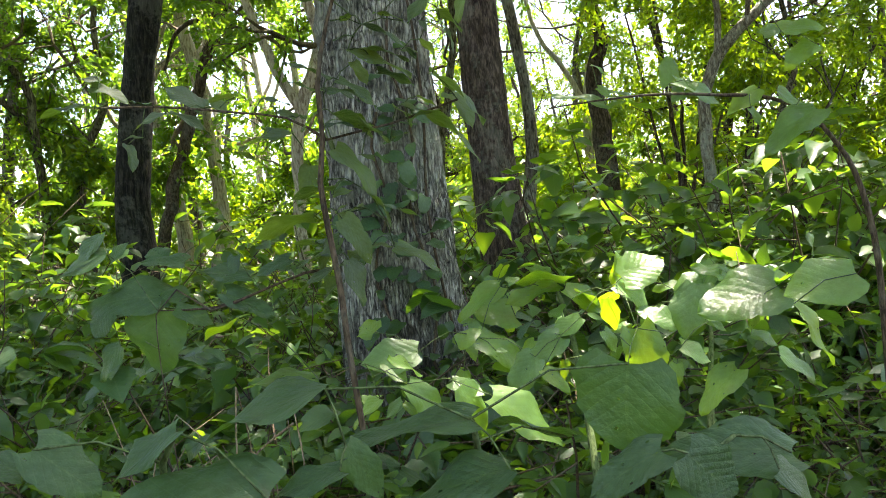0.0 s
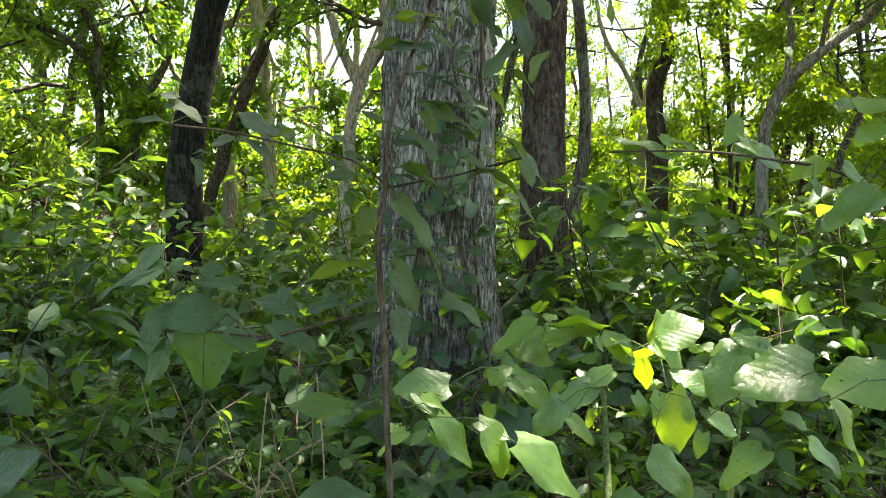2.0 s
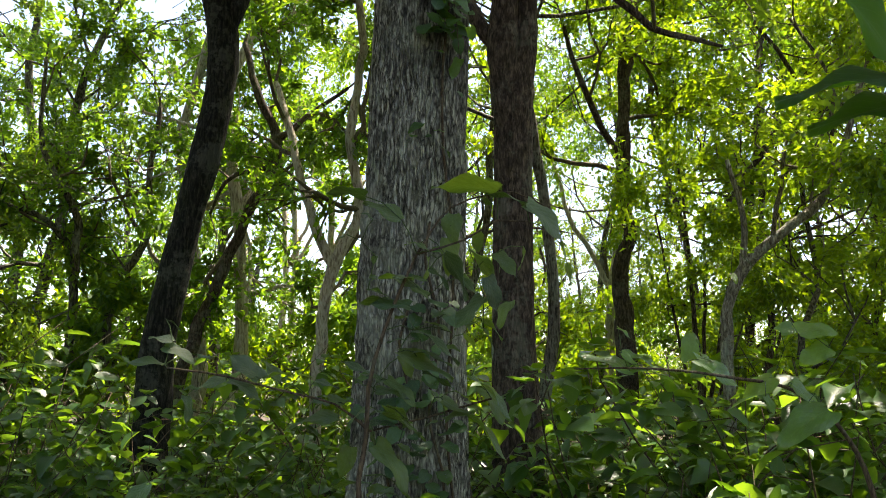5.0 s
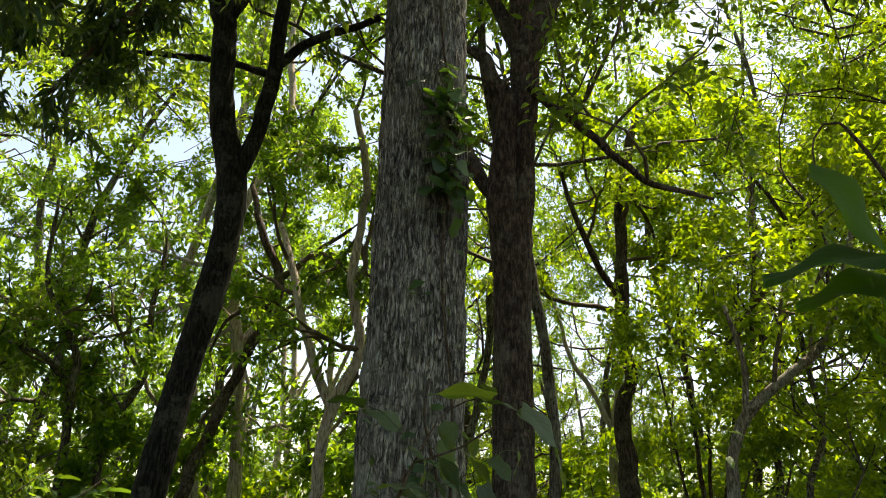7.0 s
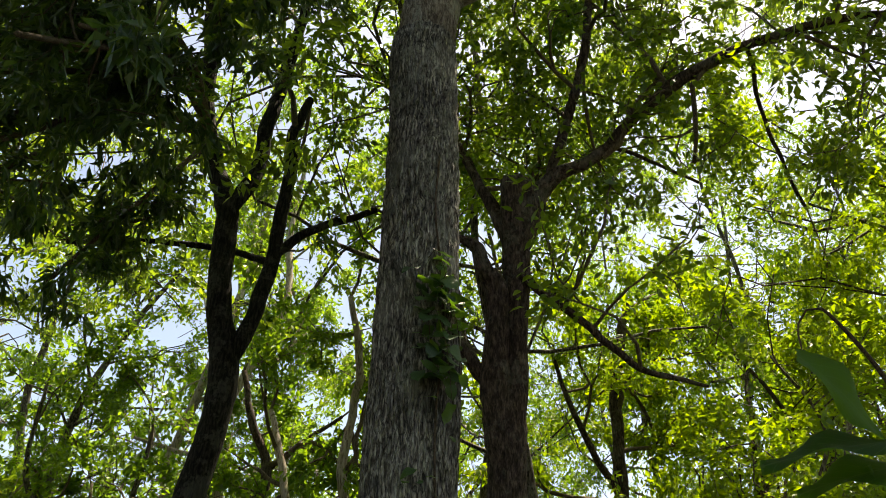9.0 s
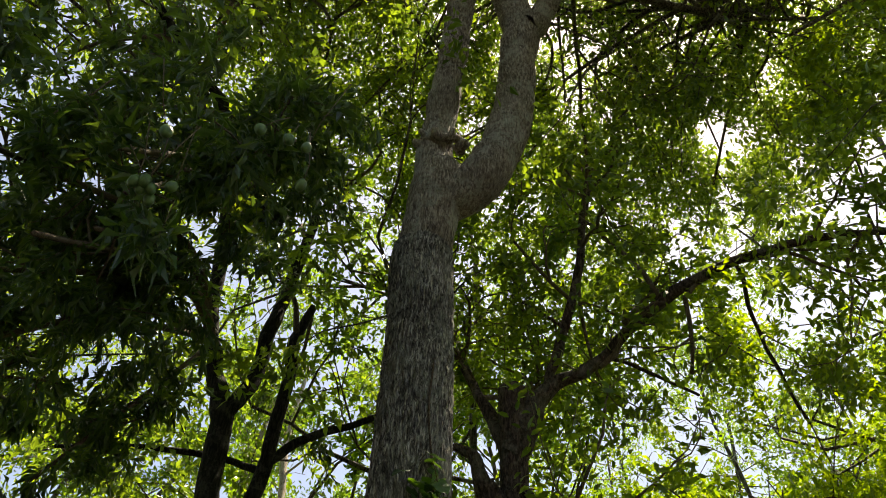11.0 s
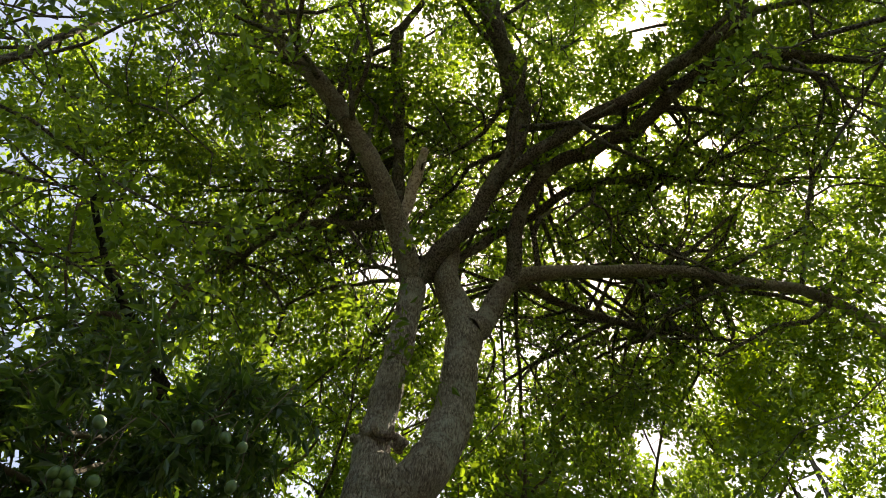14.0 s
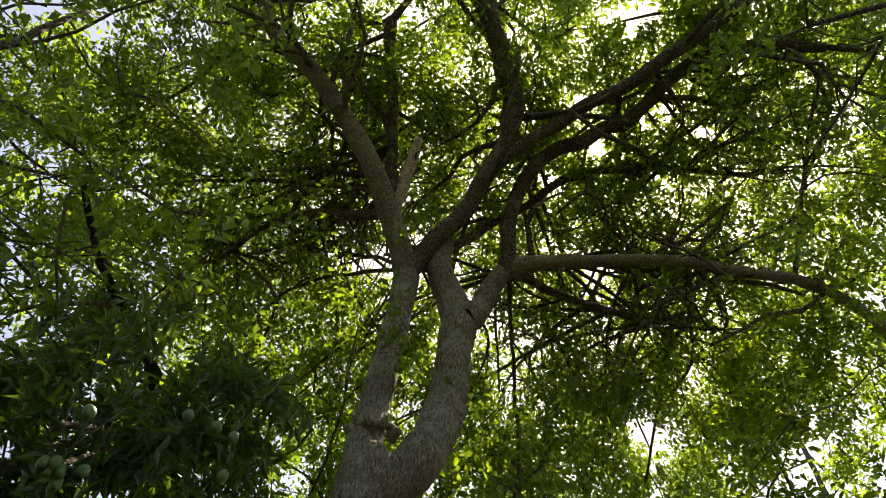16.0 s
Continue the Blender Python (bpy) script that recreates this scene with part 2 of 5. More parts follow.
LEAF_CROWN = leaf_mat("glossy_crown_leaf", (0.012, 0.036, 0.012), (0.048, 0.098, 0.026), (0.35, 0.59, 0.045), 0.37, 0.32, spots=0.0)
LEAF_MANGO = leaf_mat("dark_mango_leaf", (0.012, 0.038, 0.02), (0.042, 0.085, 0.039), (0.22, 0.42, 0.045), 0.27, 0.28, spots=0.0)
LEAF_SHRUB = leaf_mat("undergrowth_leaf", (0.007, 0.028, 0.008), (0.045, 0.11, 0.028), (0.23, 0.46, 0.03), 0.34, 0.36, 0.15)
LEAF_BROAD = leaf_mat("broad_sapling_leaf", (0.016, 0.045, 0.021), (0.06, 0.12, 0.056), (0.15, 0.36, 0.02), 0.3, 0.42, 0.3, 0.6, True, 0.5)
# lit copy of the broad leaf: direct sun is put into its lighter colours
LEAF_SUNNY = leaf_mat("sunlit_broad_sapling_leaf", (0.022, 0.076, 0.014), (0.092, 0.2, 0.042), (0.34, 0.6, 0.02), 0.42, 0.38, 0.3, 0.6, True, 0.9)
LEAF_DUSTY = leaf_mat("dusty_sapling_leaf", (0.02, 0.046, 0.025), (0.068, 0.105, 0.062), (0.24, 0.42, 0.04), 0.26, 0.5, 0.3, 0.6, True, 0.5)
# the shade on the overhanging leaves is put into this darker green
LEAF_SHADE = leaf_mat("large_shaded_leaf", (0.01, 0.036, 0.012), (0.03, 0.075, 0.022), (0.2, 0.5, 0.02), 0.42, 0.7, 0.3, 0.3, False, 0.15)
LEAF_DEAD = leaf_mat("dry_fallen_leaf", (0.09, 0.06, 0.035), (0.22, 0.16, 0.1), (0.2, 0.12, 0.05), 0.2, 0.8)


# ---- mesh helpers ----
def mesh_np(name, verts, faces, uv=None, material=None, smooth=True):
    """A mesh from arrays; faces all of one size; uv per vertex."""
    me = bpy.data.meshes.new(name)
    verts, faces = np.asarray(verts, np.float32), np.asarray(faces, np.int32)
    k = faces.shape[1]
    me.vertices.add(len(verts))
    me.vertices.foreach_set("co", verts.ravel())
    me.loops.add(faces.size)
    me.loops.foreach_set("vertex_index", faces.ravel())
    me.polygons.add(len(faces))
    me.polygons.foreach_set("loop_start", np.arange(0, faces.size, k, dtype=np.int32))
    if uv is not None:
        layer = me.uv_layers.new(name="UVMap")
        layer.data.foreach_set("uv", np.asarray(uv, np.float32)[faces.ravel()].ravel())
    me.update(calc_edges=True)
    me.polygons.foreach_set("use_smooth", np.full(len(faces), smooth))
    if material:
        me.materials.append(material)
    return me


def part(name, me, parent, label=""):
    ob = new(name, me)
    ob.parent = parent
    return tagged(ob, label)


def thing(name, place, label, category, group="", kind=""):
    ob = new(name)
    ob.location = place
    ob.empty_display_size = 0.2
    return tagged(ob, label, category, group, kind)


def vnoise(p):
    """Smooth value noise in -1..1 for an array of points."""
    i = np.floor(p)
    f = p - i
    f = f * f * (3 - 2 * f)
    out = np.zeros(len(p))
    for dx in (0, 1):
        for dy in (0, 1):
            for dz in (0, 1):
                c = i + (dx, dy, dz)
                h = np.sin(c @ np.array([127.1, 311.7, 74.7])) * 43758.5453
                w = (f[:, 0] if dx else 1 - f[:, 0]) * (f[:, 1] if dy else 1 - f[:, 1]) * (f[:, 2] if dz else 1 - f[:, 2])
                out += w * (h - np.floor(h))
    return out * 2 - 1


def smooth_path(points, step):
    """Catmull-Rom through rows of x, y, z, radius, with a row about every step metres."""
    p = np.asarray(points, float)
    p = np.vstack([2 * p[0] - p[1], p, 2 * p[-1] - p[-2]])
    rows = []
    for k in range(1, len(p) - 2):
        a, b, c, d = p[k - 1 : k + 3]
        n = max(1, int(np.linalg.norm((c - b)[:3]) / step))
        t = np.arange(n)[:, None] / n
        rows.append(0.5 * (2 * b + (c - a) * t + (2 * a - 5 * b + 4 * c - d) * t**2 + (3 * b - a - 3 * c + d) * t**3))
    rows = np.vstack([*rows, p[-2:-1]])
    rows[:, 3] = np.maximum(rows[:, 3], 0.001)
    return rows


def tube_arrays(points, sides=8, step=0.2, relief=None, wobble=0.0):
    rows = smooth_path(points, step)
    c, r = rows[:, :3], rows[:, 3]
    if wobble and relief is None and len(c) > 4:
        # slight kinks along the limb, none at its two ends
        q = c * 1.3
        sway = np.stack([vnoise(q + 3), vnoise(q + 17), vnoise(q + 31)], 1) + 0.5 * np.stack([vnoise(q * 2.7 + 5), vnoise(q * 2.7 + 9), vnoise(q * 2.7 + 23)], 1)
        ease = np.minimum(1, np.minimum(np.arange(len(c)), np.arange(len(c))[::-1]) / 4)[:, None]
        c = c + sway * ease * (0.55 * r[:, None] + 0.012)
    tan = np.gradient(c, axis=0)
    tan /= np.linalg.norm(tan, axis=1, keepdims=True) + 1e-9
    side = np.cross(tan, (1.0, 0.12, 0.0)) if np.abs(tan[:, 2]).mean() > 0.7 else np.cross(tan, (0.05, 0.1, 1.0))
    side /= np.linalg.norm(side, axis=1, keepdims=True) + 1e-9
    other = np.cross(tan, side)
    a = np.arange(sides) / sides * 2 * np.pi
    ring = side[:, None] * np.cos(a)[None, :, None] + other[:, None] * np.sin(a)[None, :, None]
    rad = np.repeat(r[:, None], sides, 1)
    length = np.r_[0, np.cumsum(np.linalg.norm(np.diff(c, axis=0), axis=1))]
    if wobble:
        q = (c[:, None] + ring * r[:, None, None]).reshape(-1, 3)
        rad = rad * (1 + wobble * vnoise(q * 3.1 + 5).reshape(rad.shape) + 0.5 * wobble * vnoise(q * 9.7).reshape(rad.shape))
    if relief:
        ang = np.repeat(a[None], len(c), 0)
        rad = rad + relief(ang, np.repeat(length[:, None], sides, 1), rad)
    v = c[:, None] + ring * rad[:, :, None]
    v = np.concatenate([v, c[-1:, None] + 0.03 * (v[-1:] - c[-1:, None]) + 0.4 * r[-1] * tan[-1]])
    n = len(v)
    i = (np.arange(n - 1)[:, None] * sides + np.arange(sides)[None]).ravel()
    j = (np.arange(n - 1)[:, None] * sides + (np.arange(sides)[None] + 1) % sides).ravel()
    return v.reshape(-1, 3), np.stack([i, j, j + sides, i + sides], 1)


def joined(arrays):
    vs, fs, n = [], [], 0
    for v, f in arrays:
        vs.append(v)
        fs.append(f + n)
        n += len(v)
    return np.vstack(vs), np.vstack(fs)


def tubes_mesh(name, paths, material, sides=5, step=0.35, wobble=0.0):
    """Branches as one mesh; thin ones are drawn with fewer sides."""
    lots = []
    for p in paths:
        if p[0][3] < 0.018:
            p = [p[0], p[len(p) // 2], p[-1]] if len(p) > 2 and p[0][3] < 0.008 else p
            lots.append(tube_arrays(p, 3, 9.0))
        else:
            lots.append(tube_arrays(p, sides, step, None, wobble))
    v, f = joined(lots)
    return mesh_np(name, v, f, None, material)


# leaf blades: along +y, one long; x across; rows of x, y, z and triangles
FLAT = (np.array([(0, 0, 0), (-0.5, 0.45, 0.1), (0.5, 0.45, 0.1), (0, 1, -0.06)], float), np.array([(0, 2, 3), (0, 3, 1)]))
FOLD = (np.array([(0, 0, 0), (-0.48, 0.42, 0.12), (0, 0.5, 0), (0.48, 0.42, 0.12), (0, 1, -0.22)], float), np.array([(0, 2, 1), (0, 3, 2), (1, 2, 4), (2, 3, 4)]))
LONG = (np.array([(0, 0, 0), (-0.42, 0.3, 0.09), (0.42, 0.3, 0.09), (-0.36, 0.68, 0.03), (0.36, 0.68, 0.03), (0, 1, -0.14)], float), np.array([(0, 2, 1), (1, 2, 4), (1, 4, 3), (3, 4, 5)]))
OVATE = (np.array([(0, 0, 0), (0, 0.45, -0.03), (0, 1, -0.2), (-0.38, 0.13, 0.07), (-0.49, 0.4, 0.08), (-0.27, 0.76, -0.02), (0.38, 0.13, 0.07), (0.49, 0.4, 0.08), (0.27, 0.76, -0.02)], float),
         np.array([(0, 1, 3), (3, 1, 4), (4, 1, 5), (5, 1, 2), (0, 6, 1), (6, 7, 1), (7, 8, 1), (8, 2, 1)]))


def blades(template, pos, way, size, width, rng, tilt=0.6):
    """Many leaves as arrays: at pos, pointing along way, size long, width times as wide."""
    tv, tf = template
    n = len(pos)
    y = way / (np.linalg.norm(way, axis=1, keepdims=True) + 1e-9)
    up = np.tile((0.0, 0.0, 1.0), (n, 1)) + rng.normal(0, tilt, (n, 3))
    x = np.cross(y, up)
    x /= np.linalg.norm(x, axis=1, keepdims=True) + 1e-9
    z = np.cross(x, y)
    s = np.asarray(size)[:, None, None]
    curl = rng.uniform(0.3, 1.6, n)[:, None, None]
    v = pos[:, None] + s * (tv[None, :, 0:1] * width * x[:, None] + tv[None, :, 1:2] * y[:, None] + tv[None, :, 2:3] * curl * z[:, None])
    f = tf[None] + (np.arange(n) * len(tv))[:, None, None]
    uv = np.tile(np.stack([tv[:, 0] + 0.5, tv[:, 1]], 1), (n, 1))
    return v.reshape(-1, 3), f.reshape(-1, 3), uv


def rosettes(tips, rng, count=9, size=0.14, width=0.3, spread=0.9, droop=0.35, template=FLAT, along=0.12, origin=None):
    """Leaves in loose bunches at twig tips (rows of place and direction)."""
    p = np.array([t[0] for t in tips])
    d = np.array([t[1] for t in tips])
    k = np.maximum(1, rng.poisson(count, len(tips)))
    p, d = np.repeat(p, k, 0), np.repeat(d, k, 0)
    n = len(p)
    way = d * 0.6 + rng.normal(0, spread, (n, 3)) * 0.6 + (0, 0, -droop)
    pos = p - d * rng.uniform(0, 1, n)[:, None] * along * 2.0 + rng.normal(0, along * 0.35, (n, 3))
    sizes = size * rng.uniform(0.6, 1.25, n)
    if origin is not None:
        keep = ~sun_gap(pos + origin)
        pos, way, sizes = pos[keep], way[keep], sizes[keep]
    return blades(template, pos, way, sizes, width, rng)


def leaves_mesh(name, arrays, material, smooth=False):
    v, f, uv = arrays
    return mesh_np(name, v, f, uv, material, smooth)


def grow(rng, p, d, length, r, level, paths, tips, kids=3, wiggle=0.28, lift=0.05, shrink=0.62, thin=0.55):
    """A limb that forks into smaller ones; adds its path and, at the last level, the twig tips."""
    p, d = np.array(p, float), np.array(d, float)
    d /= np.linalg.norm(d) + 1e-9
    rows, dirs, n = [(*p, r)], [d], 4
    for k in range(n):
        d = d + rng.normal(0, wiggle, 3) + (0, 0, lift)
        d /= np.linalg.norm(d)
        p = p + d * length / n
        rows.append((*p, r * (1 - (1 - thin) * (k + 1) / n)))
        dirs.append(d)
    paths.append(rows)
    if level == 0:
        for k in range(1, n + 1):
            tips.append((np.array(rows[k][:3]), dirs[k]))
        return
    for k in range(kids):
        at = n if k == 0 else rng.integers(1, n + 1)
        turn = dirs[at] + rng.normal(0, 0.62, 3)
        grow(rng, rows[at][:3], turn, length * shrink * rng.uniform(0.75, 1.25), rows[at][3] * 0.72, level - 1, paths, tips, kids, wiggle, lift, shrink, thin)


# ---- ground ----
def ground_height(x, y):
    return 0.12 * np.sin(x * 0.35 + 1) * np.cos(y * 0.28) + 0.05 * np.sin(x * 1.3) * np.sin(y * 1.1 + 2)


def build_ground():
    r = np.r_[0, np.geomspace(0.4, 400, 90)]
    a = np.linspace(0, 2 * np.pi, 97)[:-1]
    x, y = r[:, None] * np.cos(a), r[:, None] * np.sin(a)
    fade = np.clip(1 - r[:, None] / 120, 0, 1)
    z = ground_height(x, y) * fade
    v = np.stack([x, y, z], -1).reshape(-1, 3)
    n, m = len(r), len(a)
    i = (np.arange(n - 1)[:, None] * m + np.arange(m)).ravel()
    j = (np.arange(n - 1)[:, None] * m + (np.arange(m) + 1) % m).ravel()
    ob = new("ground", mesh_np("ground", v, np.stack([i, i + m, j + m, j], 1), None, SOIL))
    tagged(ob, "brown forest soil under leaf litter", "ground", kind="structure")


build_ground()


# ---- the fitted trees ----
def furrows(depth, across, tall, seed):
    """Interlaced upright ridges of bark."""
    def f(ang, length, rad):
        around = rad.mean() / across
        q = np.stack([np.cos(ang) * around, np.sin(ang) * around, length / tall + seed], -1).reshape(-1, 3)
        q2 = q * (2.1, 2.1, 1.7) + 11
        warp = vnoise(q * (0.5, 0.5, 0.8) + 3)[:, None] * (0.7, 0.7, 0)
        ridge = 1 - np.abs(vnoise(q + warp)) * 1.8
        return (depth * (0.75 * ridge + 0.35 * vnoise(q2))).reshape(ang.shape)
    return f


def limb(tree, name, points, material, sides=10, step=0.12, label="", relief=None, wobble=0.08):
    v, f = tube_arrays([(x, y, z, r) for x, y, z, r in points], sides, step, relief, wobble)
    return part(name, mesh_np(name, v - np.array(tree.location), f, None, material), tree, label)


def sprout(rng, points, paths, tips, every, length, level, kids=3, lift=0.05, start=0.3, wiggle=0.28):
    """Side branches along a limb and at its end."""
    rows = smooth_path(points, every)
    tan = np.gradient(rows[:, :3], axis=0)
    first = int(len(rows) * start)
    for k in range(first, len(rows)):
        d = tan[k] / (np.linalg.norm(tan[k]) + 1e-9)
        turn = d * (1.0 if k == len(rows) - 1 else 0.4) + rng.normal(0, 0.6, 3)
        grow(rng, rows[k, :3], turn, length * rng.uniform(0.7, 1.3), min(rows[k, 3] * 0.6, 0.05), level, paths, tips, kids, wiggle, lift)


def sun_gap(places):
    """Whether a twig stands in one of the breaks of the canopy through which the sun falls on the undergrowth."""
    q = places[:, :2] - np.array(SUN_WAY)[:2] * ((places[:, 2:3] - 1.0) / SUN_WAY.z)
    w = 2.0 * np.exp(-(((q[:, 0] - 0.24) / 0.42) ** 2) - ((q[:, 1] - 1.68) / 0.22) ** 2) + 2.2 * np.exp(-(((q[:, 0] + 0.07) / 0.17) ** 2) - ((q[:, 1] + 0.28) / 0.17) ** 2) + 0.85 * np.exp(-(((q[:, 0] - 2.4) / 1.7) ** 2) - ((q[:, 1] - 6.3) / 2.0) ** 2)
    w = w + 1.0 * np.exp(-(((q[:, 0] + 0.56) / 0.4) ** 2) - ((q[:, 1] - 3.34) / 0.35) ** 2)
    w = w + 0.75 * np.exp(-(((q[:, 0] + 1.44) / 0.5) ** 2) - ((q[:, 1] - 2.77) / 0.5) ** 2)
    w = w + 0.8 * np.exp(-(((q[:, 0] + 3.3) / 1.3) ** 2) - ((q[:, 1] - 2.3) / 1.3) ** 2)
    w = w - 1.6 * np.exp(-(((q[:, 0] - 1.25) / 0.3) ** 2) - ((q[:, 1] - 2.0) / 0.3) ** 2)
    w = w + 1.4 * np.exp(-(((q[:, 0] - 0.68) / 0.28) ** 2) - ((q[:, 1] - 2.07) / 0.15) ** 2)
    w = w + 0.5 * np.exp(-(((q[:, 0] + 3.4) / 1.5) ** 2) - ((q[:, 1] - 7.0) / 1.6) ** 2)
    return vnoise(np.c_[q * 3.4, np.full(len(q), 0.5)]) > 0.47 - 0.95 * w


def evened(tips, rng, cell=0.6, most=8):
    """Thins the twigs where too many stand over one another, as shaded ones die off."""
    held, out = {}, []
    for k in rng.permutation(len(tips)):
        p = tips[k][0]
        key = (math.floor(p[0] / cell), math.floor(p[1] / cell))
        held[key] = held.get(key, 0) + 1
        if held[key] <= most:
            out.append(tips[k])
    return out


def finish_crown(tree, rng, paths, tips, leaf, twig=TWIG, count=8, size=0.14, width=0.32, droop=0.35, spread=0.9, template=FLAT, label="", along=0.14, least=0.0):
    o = np.array(tree.location)
    single = abs(o).max() > 0
    if single:
        gone = sum(sun_gap(np.array([p[min(k, len(p) - 1)][:3] for p in paths])) for k in (1, 2, 3)) > 1
        paths = [p for p, g in zip(paths, gone) if not g or p[0][3] > 0.03]
    paths = [[(x - o[0], y - o[1], z - o[2], r) for x, y, z, r in p] for p in paths if p[0][3] >= least]
    tips = [(p - o, d) for p, d in tips]
    part("brushwood", tubes_mesh("brushwood", paths, twig, 4, 0.6), tree)["kind"] = "stuff"
    part("crown", leaves_mesh("crown", rosettes(tips, rng, count, size, width, spread, droop, template, along, o if single else None), leaf), tree, label)["kind"] = "stuff"



def from_eye(az, el, d, eye=(0.05, -0.25, 1.6)):
    a, e = radians(az), radians(el)
    return (eye[0] - d * math.sin(a) * math.cos(e), eye[1] + d * math.cos(a) * math.cos(e), eye[2] + d * math.sin(e))


MAIN_TRUNK = [(0.02, 4.62, -0.2, 0.56), (0.01, 4.61, 0.1, 0.46), (0.0, 4.6, 0.6, 0.375), (-0.02, 4.6, 1.21, 0.33), (-0.02, 4.6, 2.4, 0.295),
              (0.0, 4.6, 4.0, 0.275), (-0.01, 4.6, 5.0, 0.263), (-0.02, 4.6, 6.0, 0.258), (-0.05, 4.6, 6.72, 0.264), (-0.04, 4.6, 6.88, 0.25)]
UPPER_TRUNK = [(-0.045, 4.6, 6.8, 0.235), (-0.03, 4.6, 6.95, 0.24), (0.0, 4.6, 7.3, 0.24), (0.05, 4.6, 7.95, 0.25), (0.07, 4.6, 8.2, 0.16)]
MAIN_LIMBS = {}
MAIN_LIMBS["left"] = [(0.0, 4.6, 7.8, 0.19), (-0.01, 4.6, 8.43, 0.17), (0.11, 4.51, 10.18, 0.16), (0.2, 4.31, 11.5, 0.165), (0.16, 4.2, 11.9, 0.16), (-0.17, 3.65, 12.51, 0.155), (-0.73, 2.9, 13.16, 0.14), (-1.64, 2.08, 13.88, 0.125), (-2.31, 1.65, 14.26, 0.11), (-2.77, 0.82, 14.68, 0.09)]
MAIN_LIMBS["left_inner"] = [(0.14, 4.28, 11.72, 0.14), (0.68, 3.76, 12.46, 0.13), (1.32, 2.92, 13.32, 0.14), (1.44, 2.03, 14.34, 0.165), (0.87, 0.98, 15.15, 0.165), (0.65, 0.15, 15.62, 0.14)]
MAIN_LIMBS["left_outer"] = [(1.25, 3.0, 13.2, 0.09), (2.26, 2.18, 13.78, 0.1), (3.79, 0.97, 14.02, 0.105), (4.65, 0.1, 14.22, 0.1)]
MAIN_LIMBS["right"] = [(0.1, 4.6, 7.55, 0.2), (0.5, 4.6, 8.06, 0.225), (0.82, 4.7, 9.3, 0.225), (0.89, 4.52, 10.26, 0.22), (0.95, 4.49, 10.91, 0.22), (0.9, 4.48, 11.46, 0.21), (0.66, 4.2, 11.96, 0.17), (0.71, 3.98, 12.58, 0.12)]
MAIN_LIMBS["right_low"] = [(1.0, 4.42, 10.95, 0.18), (1.24, 4.5, 11.51, 0.165), (1.67, 4.2, 12.39, 0.135), (2.5, 4.05, 12.52, 0.1), (3.81, 3.72, 12.27, 0.09), (5.03, 3.53, 11.84, 0.079), (5.86, 3.51, 11.52, 0.075), (6.65, 3.76, 11.03, 0.065)]
MAIN_LIMBS["right_high"] = [(1.59, 4.25, 12.22, 0.12), (1.65, 3.64, 13.05, 0.112), (1.97, 2.96, 13.64, 0.112), (2.86, 2.35, 13.93, 0.115), (3.31, 2.09, 13.98, 0.112), (4.34, 0.91, 14.16, 0.1), (5.86, 0.56, 13.79, 0.08)]
MAIN_LIMBS["right_back"] = [(1.65, 4.2, 12.35, 0.075), (2.66, 4.68, 12.66, 0.06), (3.71, 4.75, 12.55, 0.052), (4.71, 4.7, 12.67, 0.035)]
MAIN_LIMBS["cross"] = [(0.75, 4.05, 12.4, 0.07), (1.66, 3.78, 13.42, 0.07), (3.04, 3.01, 14.04, 0.062), (5.37, 2.64, 13.79, 0.04)]
MAIN_LIMBS["back"] = [(-0.14, 3.7, 12.6, 0.085), (-1.31, 4.13, 13.32, 0.07), (-2.1, 4.56, 13.47, 0.06), (-2.87, 5.34, 13.51, 0.045)]
MAIN_LIMBS["top"] = [(-0.14, 3.7, 12.6, 0.08), (-0.37, 2.89, 14.01, 0.09), (-0.4, 2.28, 14.56, 0.09), (-0.63, 1.53, 15.09, 0.075), (-0.28, 0.84, 15.58, 0.045)]


